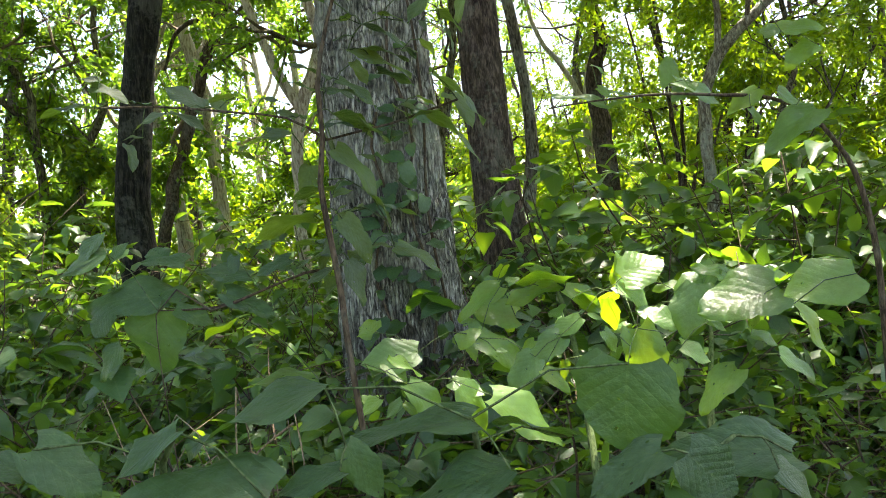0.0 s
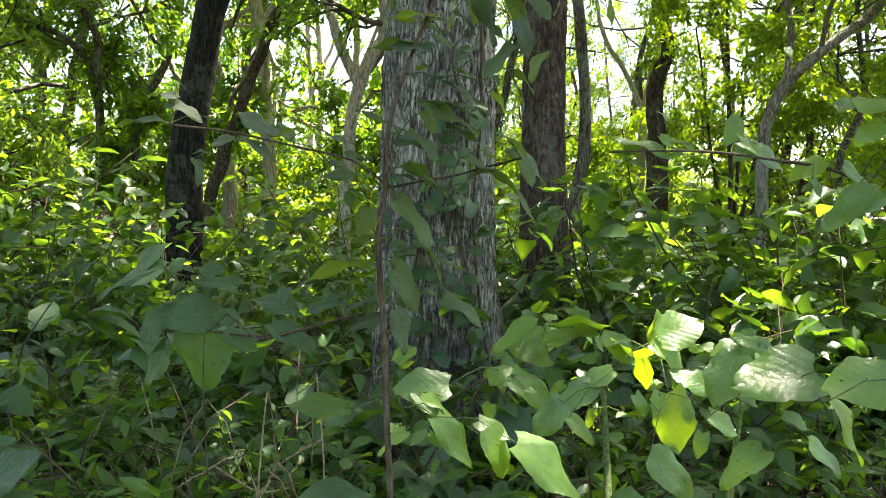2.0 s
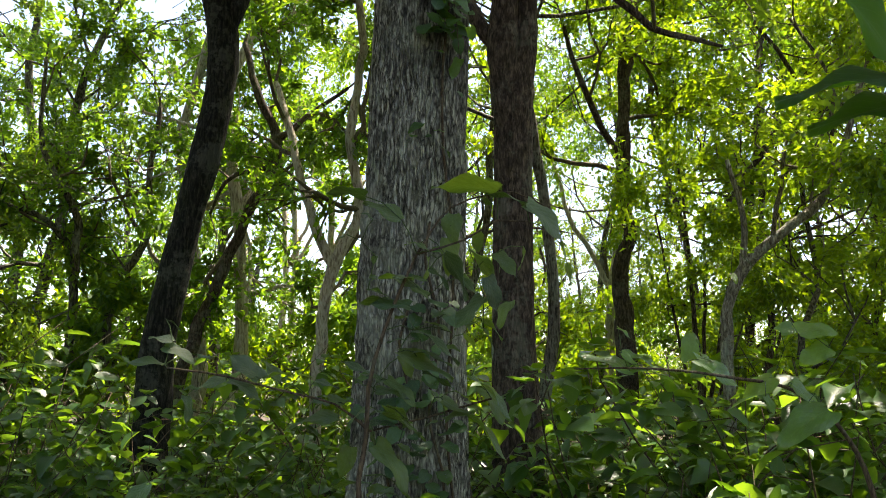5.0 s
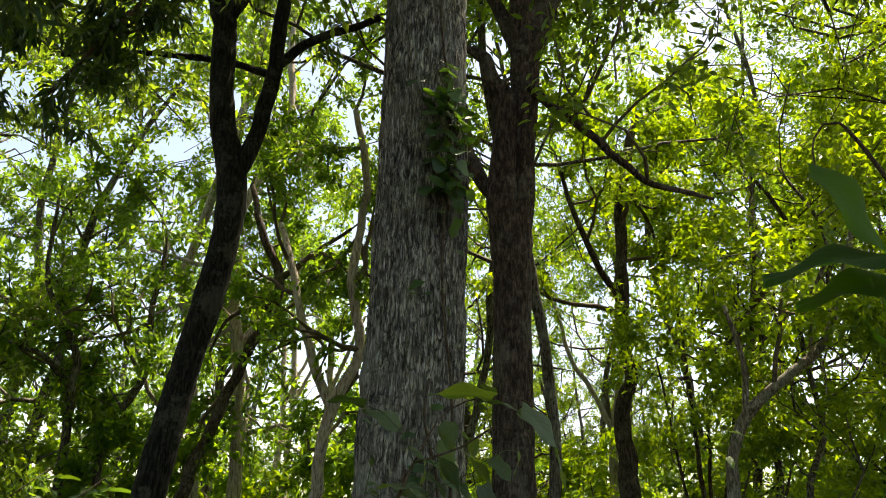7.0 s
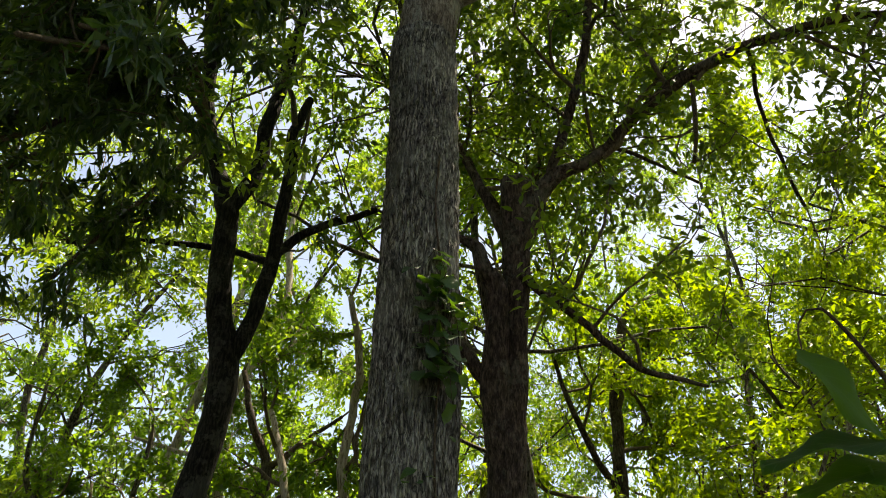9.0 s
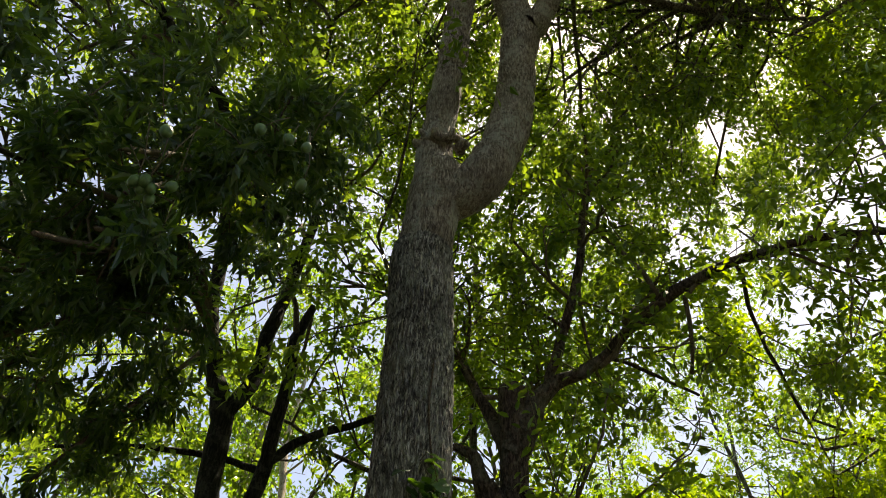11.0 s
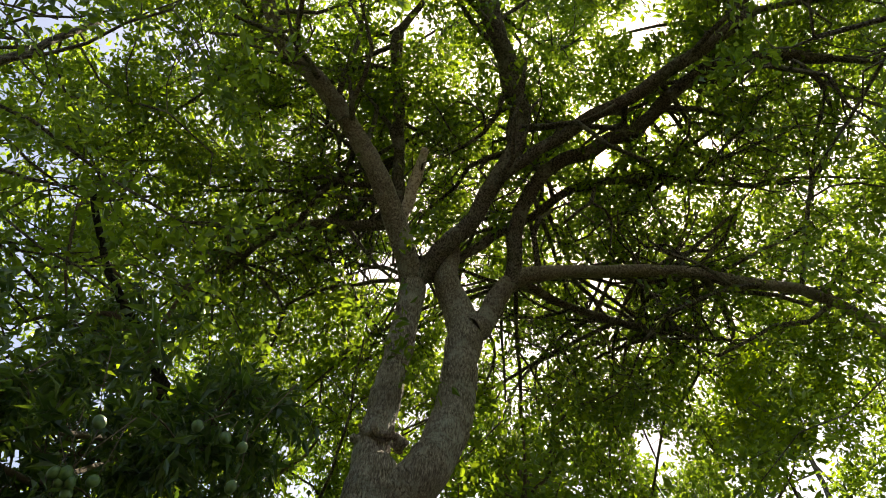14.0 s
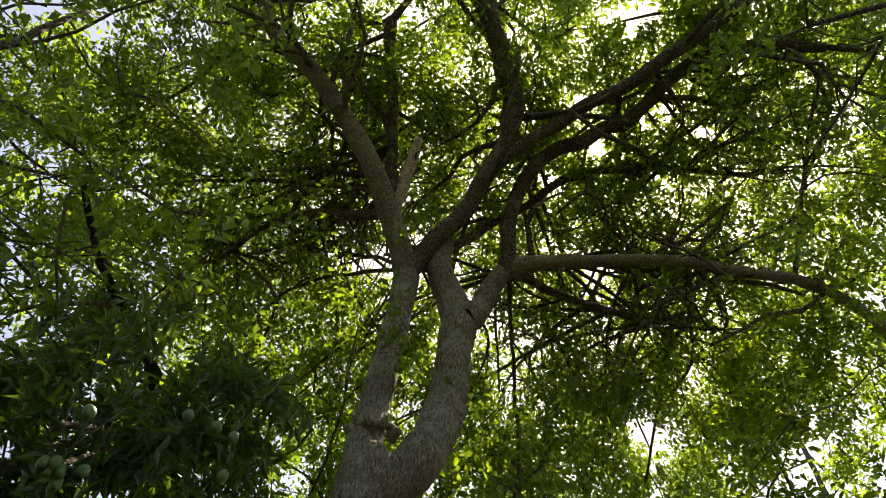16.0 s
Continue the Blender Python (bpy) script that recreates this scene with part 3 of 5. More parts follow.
def build_main_tree():
    rng = np.random.default_rng(11)
    tree = thing("tall_tree", (0, 4.6, 0), "tall forked tree with grey furrowed bark and a wide crown", "tree")
    limb(tree, "trunk", MAIN_TRUNK, BARK_GREY, 170, 0.028, "grey furrowed trunk", furrows(0.028, 0.028, 0.18, 3), 0.03)
    limb(tree, "upper_trunk", UPPER_TRUNK, BARK_UPPER, 90, 0.025, "paler smoother upper trunk", furrows(0.013, 0.03, 0.16, 8), 0.04)
    paths, tips = [], []
    for key, pts in MAIN_LIMBS.items():
        big = key in ("left", "right")
        limb(tree, "limb", pts, BARK_UPPER if big or key == "right_low" else BARK_LIMB, 40 if big else 16, 0.04 if big else 0.08, "", furrows(0.017, 0.05, 0.3, 5) if big else None, 0.1)
        sprout(rng, pts, paths, tips, 0.42, 2.0, 2, 3, 0.09, {"left": 0.6, "right": 0.95, "right_low": 0.3, "left_inner": 0.35, "right_high": 0.5, "cross": 0.45, "left_outer": 0.4}.get(key, 0.2))
    limb(tree, "dead_stub", [(-0.1, 3.62, 12.6, 0.09), (0.0, 3.2, 13.09, 0.088), (0.1, 2.78, 13.53, 0.06)], BARK_PALE, 12, 0.08, "bare pale broken branch")
    # swollen collar with stubs of shed branches where the limb leaves the trunk
    ring = [(0.055 + 0.2 * math.cos(a), 4.6 - 0.2 * math.sin(a), 8.427 + 0.03 * math.sin(3 * a), 0.034) for a in np.linspace(0.0, 3.5, 9)]
    limb(tree, "branch_collar", ring, BARK_UPPER, 12, 0.02, "knobbly collar of old branch scars", None, 0.5)
    for a, up, size in ((3.3, 0.12, 0.04), (2.9, 0.02, 0.045), (2.5, 0.09, 0.03), (1.9, -0.01, 0.035), (1.2, 0.0, 0.03), (0.6, -0.05, 0.045), (0.3, 0.03, 0.03)):
        x, y = math.cos(a), -math.sin(a)
        limb(tree, "branch_stub", [(0.055 + x * 0.17, 4.6 + y * 0.17, 8.427 + up - 0.03, size * 1.2), (0.055 + x * 0.24, 4.6 + y * 0.24, 8.427 + up, size), (0.055 + x * 0.29, 4.6 + y * 0.29, 8.427 + up + 0.05, size * 0.7)], BARK_UPPER, 9, 0.02, "", None, 0.4)
    # lesser limbs that fill the back of the crown
    wood = np.vstack([smooth_path(p, 0.3)[4:] for p in MAIN_LIMBS.values()])
    wood = wood[wood[:, 2] > 11.6]
    rings = ((46, -19, -26, 2, 13.5), (51, -16, -32, 3, 13.5), (55, 32, -32, 8, 13.6), (60, 52, 46, 2, 13.4), (58, 24, -26, 6, 13.4), (61, 38, -46, 10, 14.0), (64, 20, -58, 11, 14.2),
             (67, 55, -68, 11, 14.2), (70, 40, -80, 11, 14.6), (73, 50, -88, 9, 14.5), (78, -20, -62, 3, 14.0), (82, -40, -80, 2, 14.3), (63, 14, 2, 4, 15.0), (66, 12, 0, 3, 15.2),
             (50, -26, -44, 2, 12.8), (55, -32, -50, 2, 13.2), (58, -12, -58, 6, 13.4), (62, -50, -75, 5, 13.6), (66, -62, -86, 4, 13.9))
    ends = [(az + rng.normal(0, 2.0), el + rng.normal(0, 1.0), d + rng.normal(0, 0.3)) for el, first, last, count, d in rings for az in np.linspace(first, last, count)]
    # the crown is open towards the sun
    ends = [e for e in ends if abs(e[0] + 45) > 7 or abs(e[1] - 71) > 3]
    for az, el, d in ends:
        end = np.array(from_eye(az, el, d))
        # each springs from a big limb that passes near
        root = wood[rng.choice(np.argsort(np.linalg.norm(wood[:, :3] - end, axis=1))[:26])]
        side, up = rng.normal(0, 0.3, 3), 0.25 * np.linalg.norm(end - root[:3])
        pts = [(*root[:3], 0.036), (*(root[:3] * 0.68 + end * 0.32 + side * 0.6 + (0, 0, up * 0.7)), 0.032), (*(root[:3] * 0.32 + end * 0.68 + side + (0, 0, up)), 0.026), (*end, 0.015)]
        limb(tree, "limb", pts, BARK_LIMB, 7, 0.15)
        sprout(rng, pts, paths, tips, 0.32, 1.5, 2, 3, 0.05, 0.25)
    # hanging side branches below the big limbs
    for key in ("right_low", "right_back", "right_high"):
        rows = smooth_path(MAIN_LIMBS[key], 0.75)
        for x, y, z, r in rows[len(rows) // 4:]:
            grow(rng, (x, y, z), (rng.normal(0.3, 0.5), rng.normal(0.4, 0.5), -0.9), rng.uniform(1.6, 2.8), 0.017, 2, paths, tips, 3, 0.22, -0.04)
    # the leaves sit above and outside the limbs; only the right side hangs
    eye, kept = np.array((0.05, -0.35, 1.6)), []
    for p, d in tips:
        v = p - eye
        az, el = math.degrees(math.atan2(-v[0], v[1])), math.degrees(math.asin(v[2] / np.linalg.norm(v)))
        if np.linalg.norm(v) > 12.6 + rng.normal(0, 0.4) or (az < -22 and el < 60) or el < 52:
            kept.append((p, d))
    # the big limbs are bare along their undersides
    big = np.vstack([smooth_path(p, 0.12)[2:] for p in MAIN_LIMBS.values()])
    below = np.array((0.03, -0.3, -0.95))

    def under_limb(p, spare=0.06):
        v = p - big[:, :3]
        along = v @ below
        return bool(((along > -0.1) & (along < 2.6) & (np.linalg.norm(v - along[:, None] * below, axis=1) < big[:, 3] * 1.15 + spare)).any())

    kept = [t for t in kept if not under_limb(t[0], 0.14)]
    paths = [p for p in paths if p[0][3] > 0.03 or not under_limb(np.array(p[len(p) // 2][:3]))]
    tips = evened(kept, rng, 0.6, 18)
    # twigs that carry no leaves have been shed
    held = {(math.floor(p[0] / 0.4), math.floor(p[1] / 0.4), math.floor(p[2] / 0.4)) for p, d in tips}
    paths = [p for p in paths if p[0][3] > 0.022 or any((math.floor(q[0] / 0.4), math.floor(q[1] / 0.4), math.floor(q[2] / 0.4)) in held for q in p[1:])]
    finish_crown(tree, rng, paths, tips, LEAF_CROWN, BARK_LIMB, 42, 0.11, 0.48, 0.3, template=LONG, along=0.36)
    print("main", len(paths), len(tips))


build_main_tree()

LEFT_LIMBS = {}
LEFT_LIMBS["a"] = [(-2.5, 8.33, 7.55, 0.135), (-2.85, 8.22, 8.42, 0.106), (-3.03, 8.15, 9.39, 0.104), (-3.12, 7.9, 10.54, 0.1), (-3.12, 6.98, 11.3, 0.095), (-3.22, 6.07, 11.52, 0.08)]
LEFT_LIMBS["b"] = [(-2.5, 8.33, 7.6, 0.11), (-2.33, 8.38, 8.31, 0.105), (-2.14, 8.43, 9.5, 0.1), (-2.1, 8.44, 10.66, 0.09), (-1.98, 8.47, 11.89, 0.07)]
LEFT_LIMBS["c"] = [(-2.2, 8.42, 5.5, 0.125), (-2.07, 8.45, 6.21, 0.1), (-1.93, 8.48, 6.85, 0.1), (-1.85, 8.5, 7.6, 0.09), (-1.85, 8.5, 8.3, 0.085), (-1.84, 8.5, 9.16, 0.08), (-1.7, 8.52, 9.8, 0.055)]
LEFT_LIMBS["d"] = [(-1.88, 8.5, 7.1, 0.07), (-1.33, 8.6, 7.63, 0.055), (-0.63, 8.68, 8.01, 0.042)]
LEFT_LIMBS["e"] = [(-1.9, 8.52, 7.0, 0.055), (-2.55, 8.74, 7.3, 0.043), (-3.47, 8.52, 7.24, 0.035), (-4.35, 8.22, 6.99, 0.025)]
LEFT_LIMBS["f"] = [(-3.12, 7.0, 11.3, 0.06), (-2.5, 5.8, 10.2, 0.06), (-2.71, 3.87, 9.07, 0.05), (-3.07, 3.24, 9.26, 0.041), (-3.23, 2.65, 9.45, 0.035)]


def fruit_mesh(size):
    bm = bmesh.new()
    bmesh.ops.create_uvsphere(bm, u_segments=12, v_segments=8, radius=0.5)
    for v in bm.verts:
        v.co.x += 0.18 * max(0.0, -v.co.z) * (1 if v.co.x > 0 else 0.6)
        v.co.z *= 1.25
        v.co.y *= 0.9
        v.co *= size
    me = bpy.data.meshes.new("fruit")
    bm.to_mesh(me)
    bm.free()
    me.polygons.foreach_set("use_smooth", np.full(len(me.polygons), True))
    me.materials.append(FRUIT)
    return me


def build_left_tree():
    rng = np.random.default_rng(23)
    tree = thing("mango_tree", (-2.65, 8.3, 0), "leaning mango tree with black bark and hanging green fruit", "tree")
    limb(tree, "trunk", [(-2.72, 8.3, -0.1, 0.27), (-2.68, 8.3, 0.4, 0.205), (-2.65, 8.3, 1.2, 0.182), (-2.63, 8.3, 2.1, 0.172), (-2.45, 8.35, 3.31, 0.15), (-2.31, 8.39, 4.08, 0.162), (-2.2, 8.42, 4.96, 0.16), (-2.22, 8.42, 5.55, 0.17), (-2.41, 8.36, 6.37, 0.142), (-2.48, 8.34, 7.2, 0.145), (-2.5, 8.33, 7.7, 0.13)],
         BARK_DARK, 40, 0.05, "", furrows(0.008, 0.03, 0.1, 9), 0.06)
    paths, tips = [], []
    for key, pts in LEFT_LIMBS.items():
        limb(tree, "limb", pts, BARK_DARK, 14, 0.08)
        if key not in "e":
            sprout(rng, pts, paths, tips, 0.6, 1.3, 2, 3, 0.0, {"a": 0.8, "b": 0.85, "c": 0.75}.get(key, 0.45))
    # limbs that hang over the path and carry the fruit
    for az, el, d in ((19, 52, 5.4), (15, 53, 6.2), (23, 51, 6.2), (27, 49, 5.8), (31, 46, 5.2), (40, 46, 6.0), (37, 38, 6.6), (32, 43, 6.4), (46, 44, 5.6), (36, 41, 5.8), (38, 28, 7.0), (37, 34, 6.6), (39, 31, 6.0), (30, 50, 6.0), (35, 48, 5.6), (28, 27, 7.4)):
        end = np.array(from_eye(az, el, d))
        root = np.array((-3.1, 7.6, 10.8)) if el > 45 else np.array((-2.9, 8.2, 8.8))
        mid = (root + end) / 2 + (rng.normal(0, 0.3), 0.2, 0.7)
        pts = [(*root, 0.05), (*mid, 0.04), (*end, 0.02)]
        paths.append(pts)
        sprout(rng, pts, paths, tips, 0.35 if az < 28 else 0.45, 0.48 if az < 28 else 0.7, 2, 3, -0.04, 0.5)
    finish_crown(tree, rng, paths, tips, LEAF_MANGO, TWIG, 7, 0.17, 0.29, 0.5, 0.8, FOLD, "dense drooping dark green foliage")
    sizes = [fruit_mesh(k) for k in (0.062, 0.068, 0.075)]
    for az, el, d in ((30.8, 46.9, 4.55), (29.9, 47.2, 4.55), (29.9, 46.6, 4.55), (29.1, 46.9, 4.54), (28.8, 46.2, 4.55), (27.4, 47.6, 4.55), (30.2, 50.8, 4.56), (21.2, 53.5, 4.56), (17.8, 53.5, 4.55), (15.1, 50.7, 4.55), (15.6, 53.3, 4.55), (39.0, 36.0, 5.0), (37.0, 34.0, 5.2)):
        p = Vector(from_eye(az, el, d)) - tree.location
        ob = part("fruit", sizes[int(rng.integers(0, 3))], tree, "unripe green mango")
        ob.location, ob.rotation_euler = p, (rng.normal(0, 0.15), rng.normal(0, 0.15), rng.uniform(0, 6))
        stalk = tubes_mesh("stalk", [[(0, 0, 0.036, 0.003), (0.03, 0.02, 0.2, 0.003), (0.08, 0.12, 0.5, 0.005)]], TWIG, 4)
        part("stalk", stalk, ob)
    print("left", len(paths), len(tips))


build_left_tree()


def build_brown_tree():
    rng = np.random.default_rng(31)
    tree = thing("brown_tree", (0.9, 6.94, 0), "straight tree with reddish-brown bark and a broken top fork", "tree")
    limb(tree, "trunk", [(0.92, 6.94, -0.1, 0.33), (0.91, 6.94, 0.4, 0.245), (0.9, 6.94, 1.31, 0.208), (0.87, 6.95, 2.3, 0.183), (0.87, 6.95, 3.4, 0.17), (0.87, 6.95, 4.2, 0.168), (0.88, 6.95, 4.6, 0.13), (0.89, 6.95, 5.0, 0.05)],
         BARK_BROWN, 60, 0.04, "", furrows(0.01, 0.035, 0.25, 4), 0.05)
    paths, tips = [], []
    limbs = {}
    limbs["fused_left"] = [(0.86, 6.94, 3.5, 0.1), (0.82, 6.93, 4.1, 0.13), (0.767, 6.9, 4.646, 0.14), (0.774, 6.9, 5.0, 0.12), (0.799, 6.9, 5.427, 0.111), (0.79, 6.9, 5.804, 0.119), (0.712, 6.9, 6.006, 0.091)]
    limbs["fused_right"] = [(0.9, 6.95, 3.6, 0.1), (0.93, 6.95, 4.2, 0.125), (0.974, 6.95, 4.673, 0.109), (0.996, 6.95, 5.03, 0.094), (1.007, 6.95, 5.46, 0.107), (1.014, 6.95, 5.905, 0.131), (1.015, 6.95, 6.365, 0.151), (1.021, 6.95, 6.773, 0.154), (1.028, 6.95, 7.265, 0.162)]
    limbs["stub"] = [(0.789, 6.88, 5.888, 0.102), (0.664, 6.88, 6.031, 0.085), (0.607, 6.88, 6.159, 0.074), (0.572, 6.88, 6.316, 0.069), (0.491, 6.88, 6.379, 0.058), (0.376, 6.88, 6.427, 0.04)]
    limbs["left"] = [(0.776, 6.98, 4.785, 0.082), (0.65, 6.98, 4.912, 0.069), (0.516, 6.98, 5.076, 0.061), (0.37, 6.98, 5.279, 0.05), (0.244, 6.98, 5.511, 0.039)]
    limbs["right"] = [(1.074, 6.8, 5.948, 0.056), (1.211, 6.8, 5.763, 0.045), (1.458, 6.8, 5.597, 0.042), (1.727, 6.8, 5.347, 0.039), (1.99, 6.8, 5.102, 0.035), (2.172, 6.8, 4.93, 0.033), (2.468, 6.8, 4.857, 0.027), (2.802, 6.8, 4.798, 0.016)]
    limbs["up"] = [(1.0, 6.93, 6.35, 0.15), (1.35, 6.87, 7.11, 0.11), (1.98, 6.71, 7.48, 0.076), (2.76, 6.43, 8.29, 0.07), (3.58, 6.02, 8.61, 0.055), (4.31, 5.52, 8.54, 0.042), (5.2, 5.2, 8.4, 0.03)]
    limbs["rear"] = [(0.98, 6.95, 6.3, 0.09), (0.75, 7.3, 7.3, 0.07), (0.5, 7.9, 8.4, 0.05), (0.45, 8.6, 9.4, 0.03)]
    limbs["side"] = [(1.1, 6.95, 6.6, 0.07), (1.25, 7.5, 7.4, 0.05), (1.5, 8.2, 8.3, 0.035), (1.9, 8.8, 9.0, 0.02)]
    limbs["high"] = [(1.42, 6.85, 7.15, 0.065), (1.69, 6.79, 8.12, 0.054), (1.97, 6.72, 9.47, 0.05), (2.19, 6.65, 11.0, 0.048), (2.56, 6.52, 11.57, 0.04)]
    limbs["far_high"] = [(2.76, 6.43, 8.29, 0.03), (2.85, 6.9, 9.0, 0.024), (3.3, 7.8, 9.9, 0.02)]
    limbs["far_low"] = [(1.98, 6.71, 7.48, 0.03), (2.4, 7.3, 8.1, 0.024), (3.6, 8.0, 8.2, 0.02)]
    limbs["outer"] = [(3.58, 6.02, 8.61, 0.028), (4.0, 6.8, 8.3, 0.022), (4.6, 7.4, 7.4, 0.02)]
    limbs["inner"] = [(1.69, 6.79, 8.12, 0.028), (1.5, 7.4, 8.9, 0.022), (1.2, 8.0, 9.8, 0.02)]
    for key, pts in limbs.items():
        limb(tree, "limb", pts, BARK_BROWN, 28, 0.05, "", furrows(0.012, 0.04, 0.4, 6) if "fused" in key else None, 0.16)
        if key not in ("stub", "fused_left", "fused_right"):
            sprout(rng, pts, paths, tips, 0.4, 1.3, 1 if key in ("left", "right") else 2, 3, 0.0, 0.3)
    tips = evened(tips, rng, 0.6, 14)
    finish_crown(tree, rng, paths, tips, LEAF_CROWN, TWIG, 19, 0.13, 0.46, 0.35, template=LONG, along=0.3)
    print("brown", len(paths), len(tips))


build_brown_tree()


def slim_tree(name, label, base, trunk, limbs, bark, leaf, seed, every=0.6, length=1.3, level=2, start=0.35, size=0.13, count=13):
    rng = np.random.default_rng(seed)
    tree = thing(name, (*base, 0), label, "tree", "trees of the wood behind")
    x, y, z, r = trunk[0]
    limb(tree, "trunk", [(*base, -0.1, r * 1.5), (base[0] * 0.6 + x * 0.4, base[1] * 0.6 + y * 0.4, z * 0.35, r * 1.1), *trunk], bark, 16, 0.1, "", None, 0.1)
    paths, tips = [], []
    for pts in limbs:
        limb(tree, "limb", pts, bark, 10, 0.12)
    for pts in [trunk, *limbs]:
        sprout(rng, pts, paths, tips, every, length, level, 3, 0.05, start)
    finish_crown(tree, rng, paths, tips, leaf, TWIG, count, size, 0.54, 0.3, along=0.18, least=0.005)
    return tree


slim_tree("crooked_tree", "crooked dark tree with a swollen lower trunk", (3.3, 12.4), [(3.3, 12.4, 2.4, 0.16), (3.24, 12.38, 3.49, 0.125), (3.35, 12.3, 4.1, 0.1), (3.28, 12.34, 5.12, 0.115), (3.38, 12.4, 6.06, 0.1), (3.5, 12.6, 7.4, 0.1), (3.9, 12.8, 9.0, 0.07)],
          [[(3.3, 12.34, 5.3, 0.06), (2.7, 12.0, 6.2, 0.05), (2.2, 11.6, 7.4, 0.03)]], BARK_BROWN, LEAF_YELLOW, 41)
slim_tree("pale_tree", "pale smooth-barked tree that forks low", (-1.42, 12.0), [(-1.42, 11.95, 2.0, 0.09), (-1.34, 11.84, 2.8, 0.085), (-1.21, 11.76, 3.45, 0.1)],
          [[(-1.22, 11.75, 3.4, 0.1), (-1.01, 11.7, 3.87, 0.09), (-0.86, 11.8, 4.28, 0.08), (-1.02, 11.82, 5.33, 0.078), (-0.97, 11.9, 6.5, 0.07), (-0.9, 11.7, 7.0, 0.065), (-1.13, 11.5, 8.2, 0.05)],
           [(-1.24, 11.75, 3.42, 0.085), (-1.55, 11.8, 4.01, 0.075), (-1.75, 11.94, 4.6, 0.065), (-2.11, 12.07, 5.75, 0.062), (-2.31, 12.22, 6.44, 0.045)]], BARK_PALE, LEAF_FAR, 43)
slim_tree("leaning_tree", "slim leaning tree with brown bark", (-4.2, 12.8), [(-3.44, 12.86, 2.54, 0.1), (-2.96, 12.9, 3.93, 0.092), (-2.49, 12.86, 5.01, 0.088), (-2.4, 12.88, 5.73, 0.08), (-2.72, 12.86, 6.4, 0.065), (-3.0, 12.9, 7.4, 0.045)],
          [[(-2.42, 12.88, 5.6, 0.05), (-1.9, 12.9, 6.1, 0.04), (-1.2, 12.8, 6.6, 0.03)], [(-2.5, 12.88, 5.2, 0.045), (-3.1, 12.9, 5.0, 0.035), (-3.4, 12.9, 4.4, 0.02)]], BARK_BROWN, LEAF_FAR, 47)
slim_tree("bent_tree", "grey tree with a trunk bent at the elbow", (3.5, 8.9), [(3.51, 8.85, 2.2, 0.068), (3.53, 8.79, 2.6, 0.065), (3.68, 8.69, 3.04, 0.068), (3.96, 8.5, 3.36, 0.055), (4.34, 8.48, 3.65, 0.056), (4.69, 8.39, 4.17, 0.043), (5.0, 8.3, 5.2, 0.03)],
          [[(3.68, 8.69, 3.04, 0.04), (3.7, 8.7, 3.6, 0.035), (3.6, 8.8, 4.3, 0.025)]], BARK_UPPER, LEAF_YELLOW, 53, 0.7, 0.9, 1, 0.55)
slim_tree("forked_tree", "thin forked tree with grey-brown bark", (-5.85, 13.8), [(-5.8, 13.69, 3.15, 0.075), (-5.8, 13.58, 3.88, 0.07), (-5.78, 13.5, 4.38, 0.065), (-6.07, 13.22, 5.04, 0.055), (-6.27, 12.99, 5.7, 0.04), (-6.3, 12.9, 7.0, 0.03)],
          [[(-5.8, 13.58, 3.85, 0.06), (-6.25, 13.3, 4.33, 0.05), (-6.69, 13.05, 4.5, 0.04), (-7.4, 13.0, 4.9, 0.03)]], BARK_LIMB, LEAF_FAR, 59)
slim_tree("forked_tree", "thin upright tree with grey-brown bark", (-5.3, 14.0), [(-5.24, 13.95, 2.7, 0.075), (-5.07, 13.93, 3.52, 0.07), (-4.75, 13.95, 4.09, 0.065), (-4.71, 13.75, 5.06, 0.055), (-4.6, 13.7, 6.5, 0.04)], [], BARK_LIMB, LEAF_FAR, 61)


slim_tree("many_stemmed_bush", "bush of many thin bare upright stems", (4.15, 11.4), [(4.15, 11.4, 1.2, 0.04), (4.1, 11.4, 2.4, 0.035), (4.0, 11.4, 3.6, 0.025), (3.9, 11.4, 5.0, 0.015)],
          [[(4.15, 11.4, 0.9, 0.03), (4.4, 11.3, 2.4, 0.025), (4.7, 11.3, 4.0, 0.015)], [(4.15, 11.4, 0.8, 0.03), (4.25, 11.5, 2.6, 0.025), (4.3, 11.5, 4.4, 0.012)], [(4.15, 11.4, 1.0, 0.025), (3.8, 11.4, 2.6, 0.02), (3.5, 11.3, 4.2, 0.012)], [(4.15, 11.4, 0.9, 0.025), (4.6, 11.5, 2.0, 0.02), (5.1, 11.5, 3.4, 0.012)]],
          BARK_BROWN, LEAF_YELLOW, 67, 0.9, 0.8, 1, 0.6, 0.12, 7)
slim_tree("pale_tree", "thin pale tree forking beyond the clearing", (4.3, 17.0), [(4.2, 17.0, 2.1, 0.1), (4.25, 17.0, 3.0, 0.09), (4.2, 17.0, 3.9, 0.085)],
          [[(4.2, 17.0, 3.85, 0.07), (3.85, 17.0, 4.5, 0.06), (3.4, 17.0, 5.3, 0.05), (3.0, 17.0, 6.6, 0.035)], [(4.2, 17.0, 3.85, 0.07), (4.35, 17.0, 4.6, 0.06), (4.5, 17.0, 5.3, 0.05), (4.4, 17.0, 7.0, 0.035)]], BARK_PALE, LEAF_FAR, 74, 1.1, 1.2, 1, 0.75, 0.15, 10)
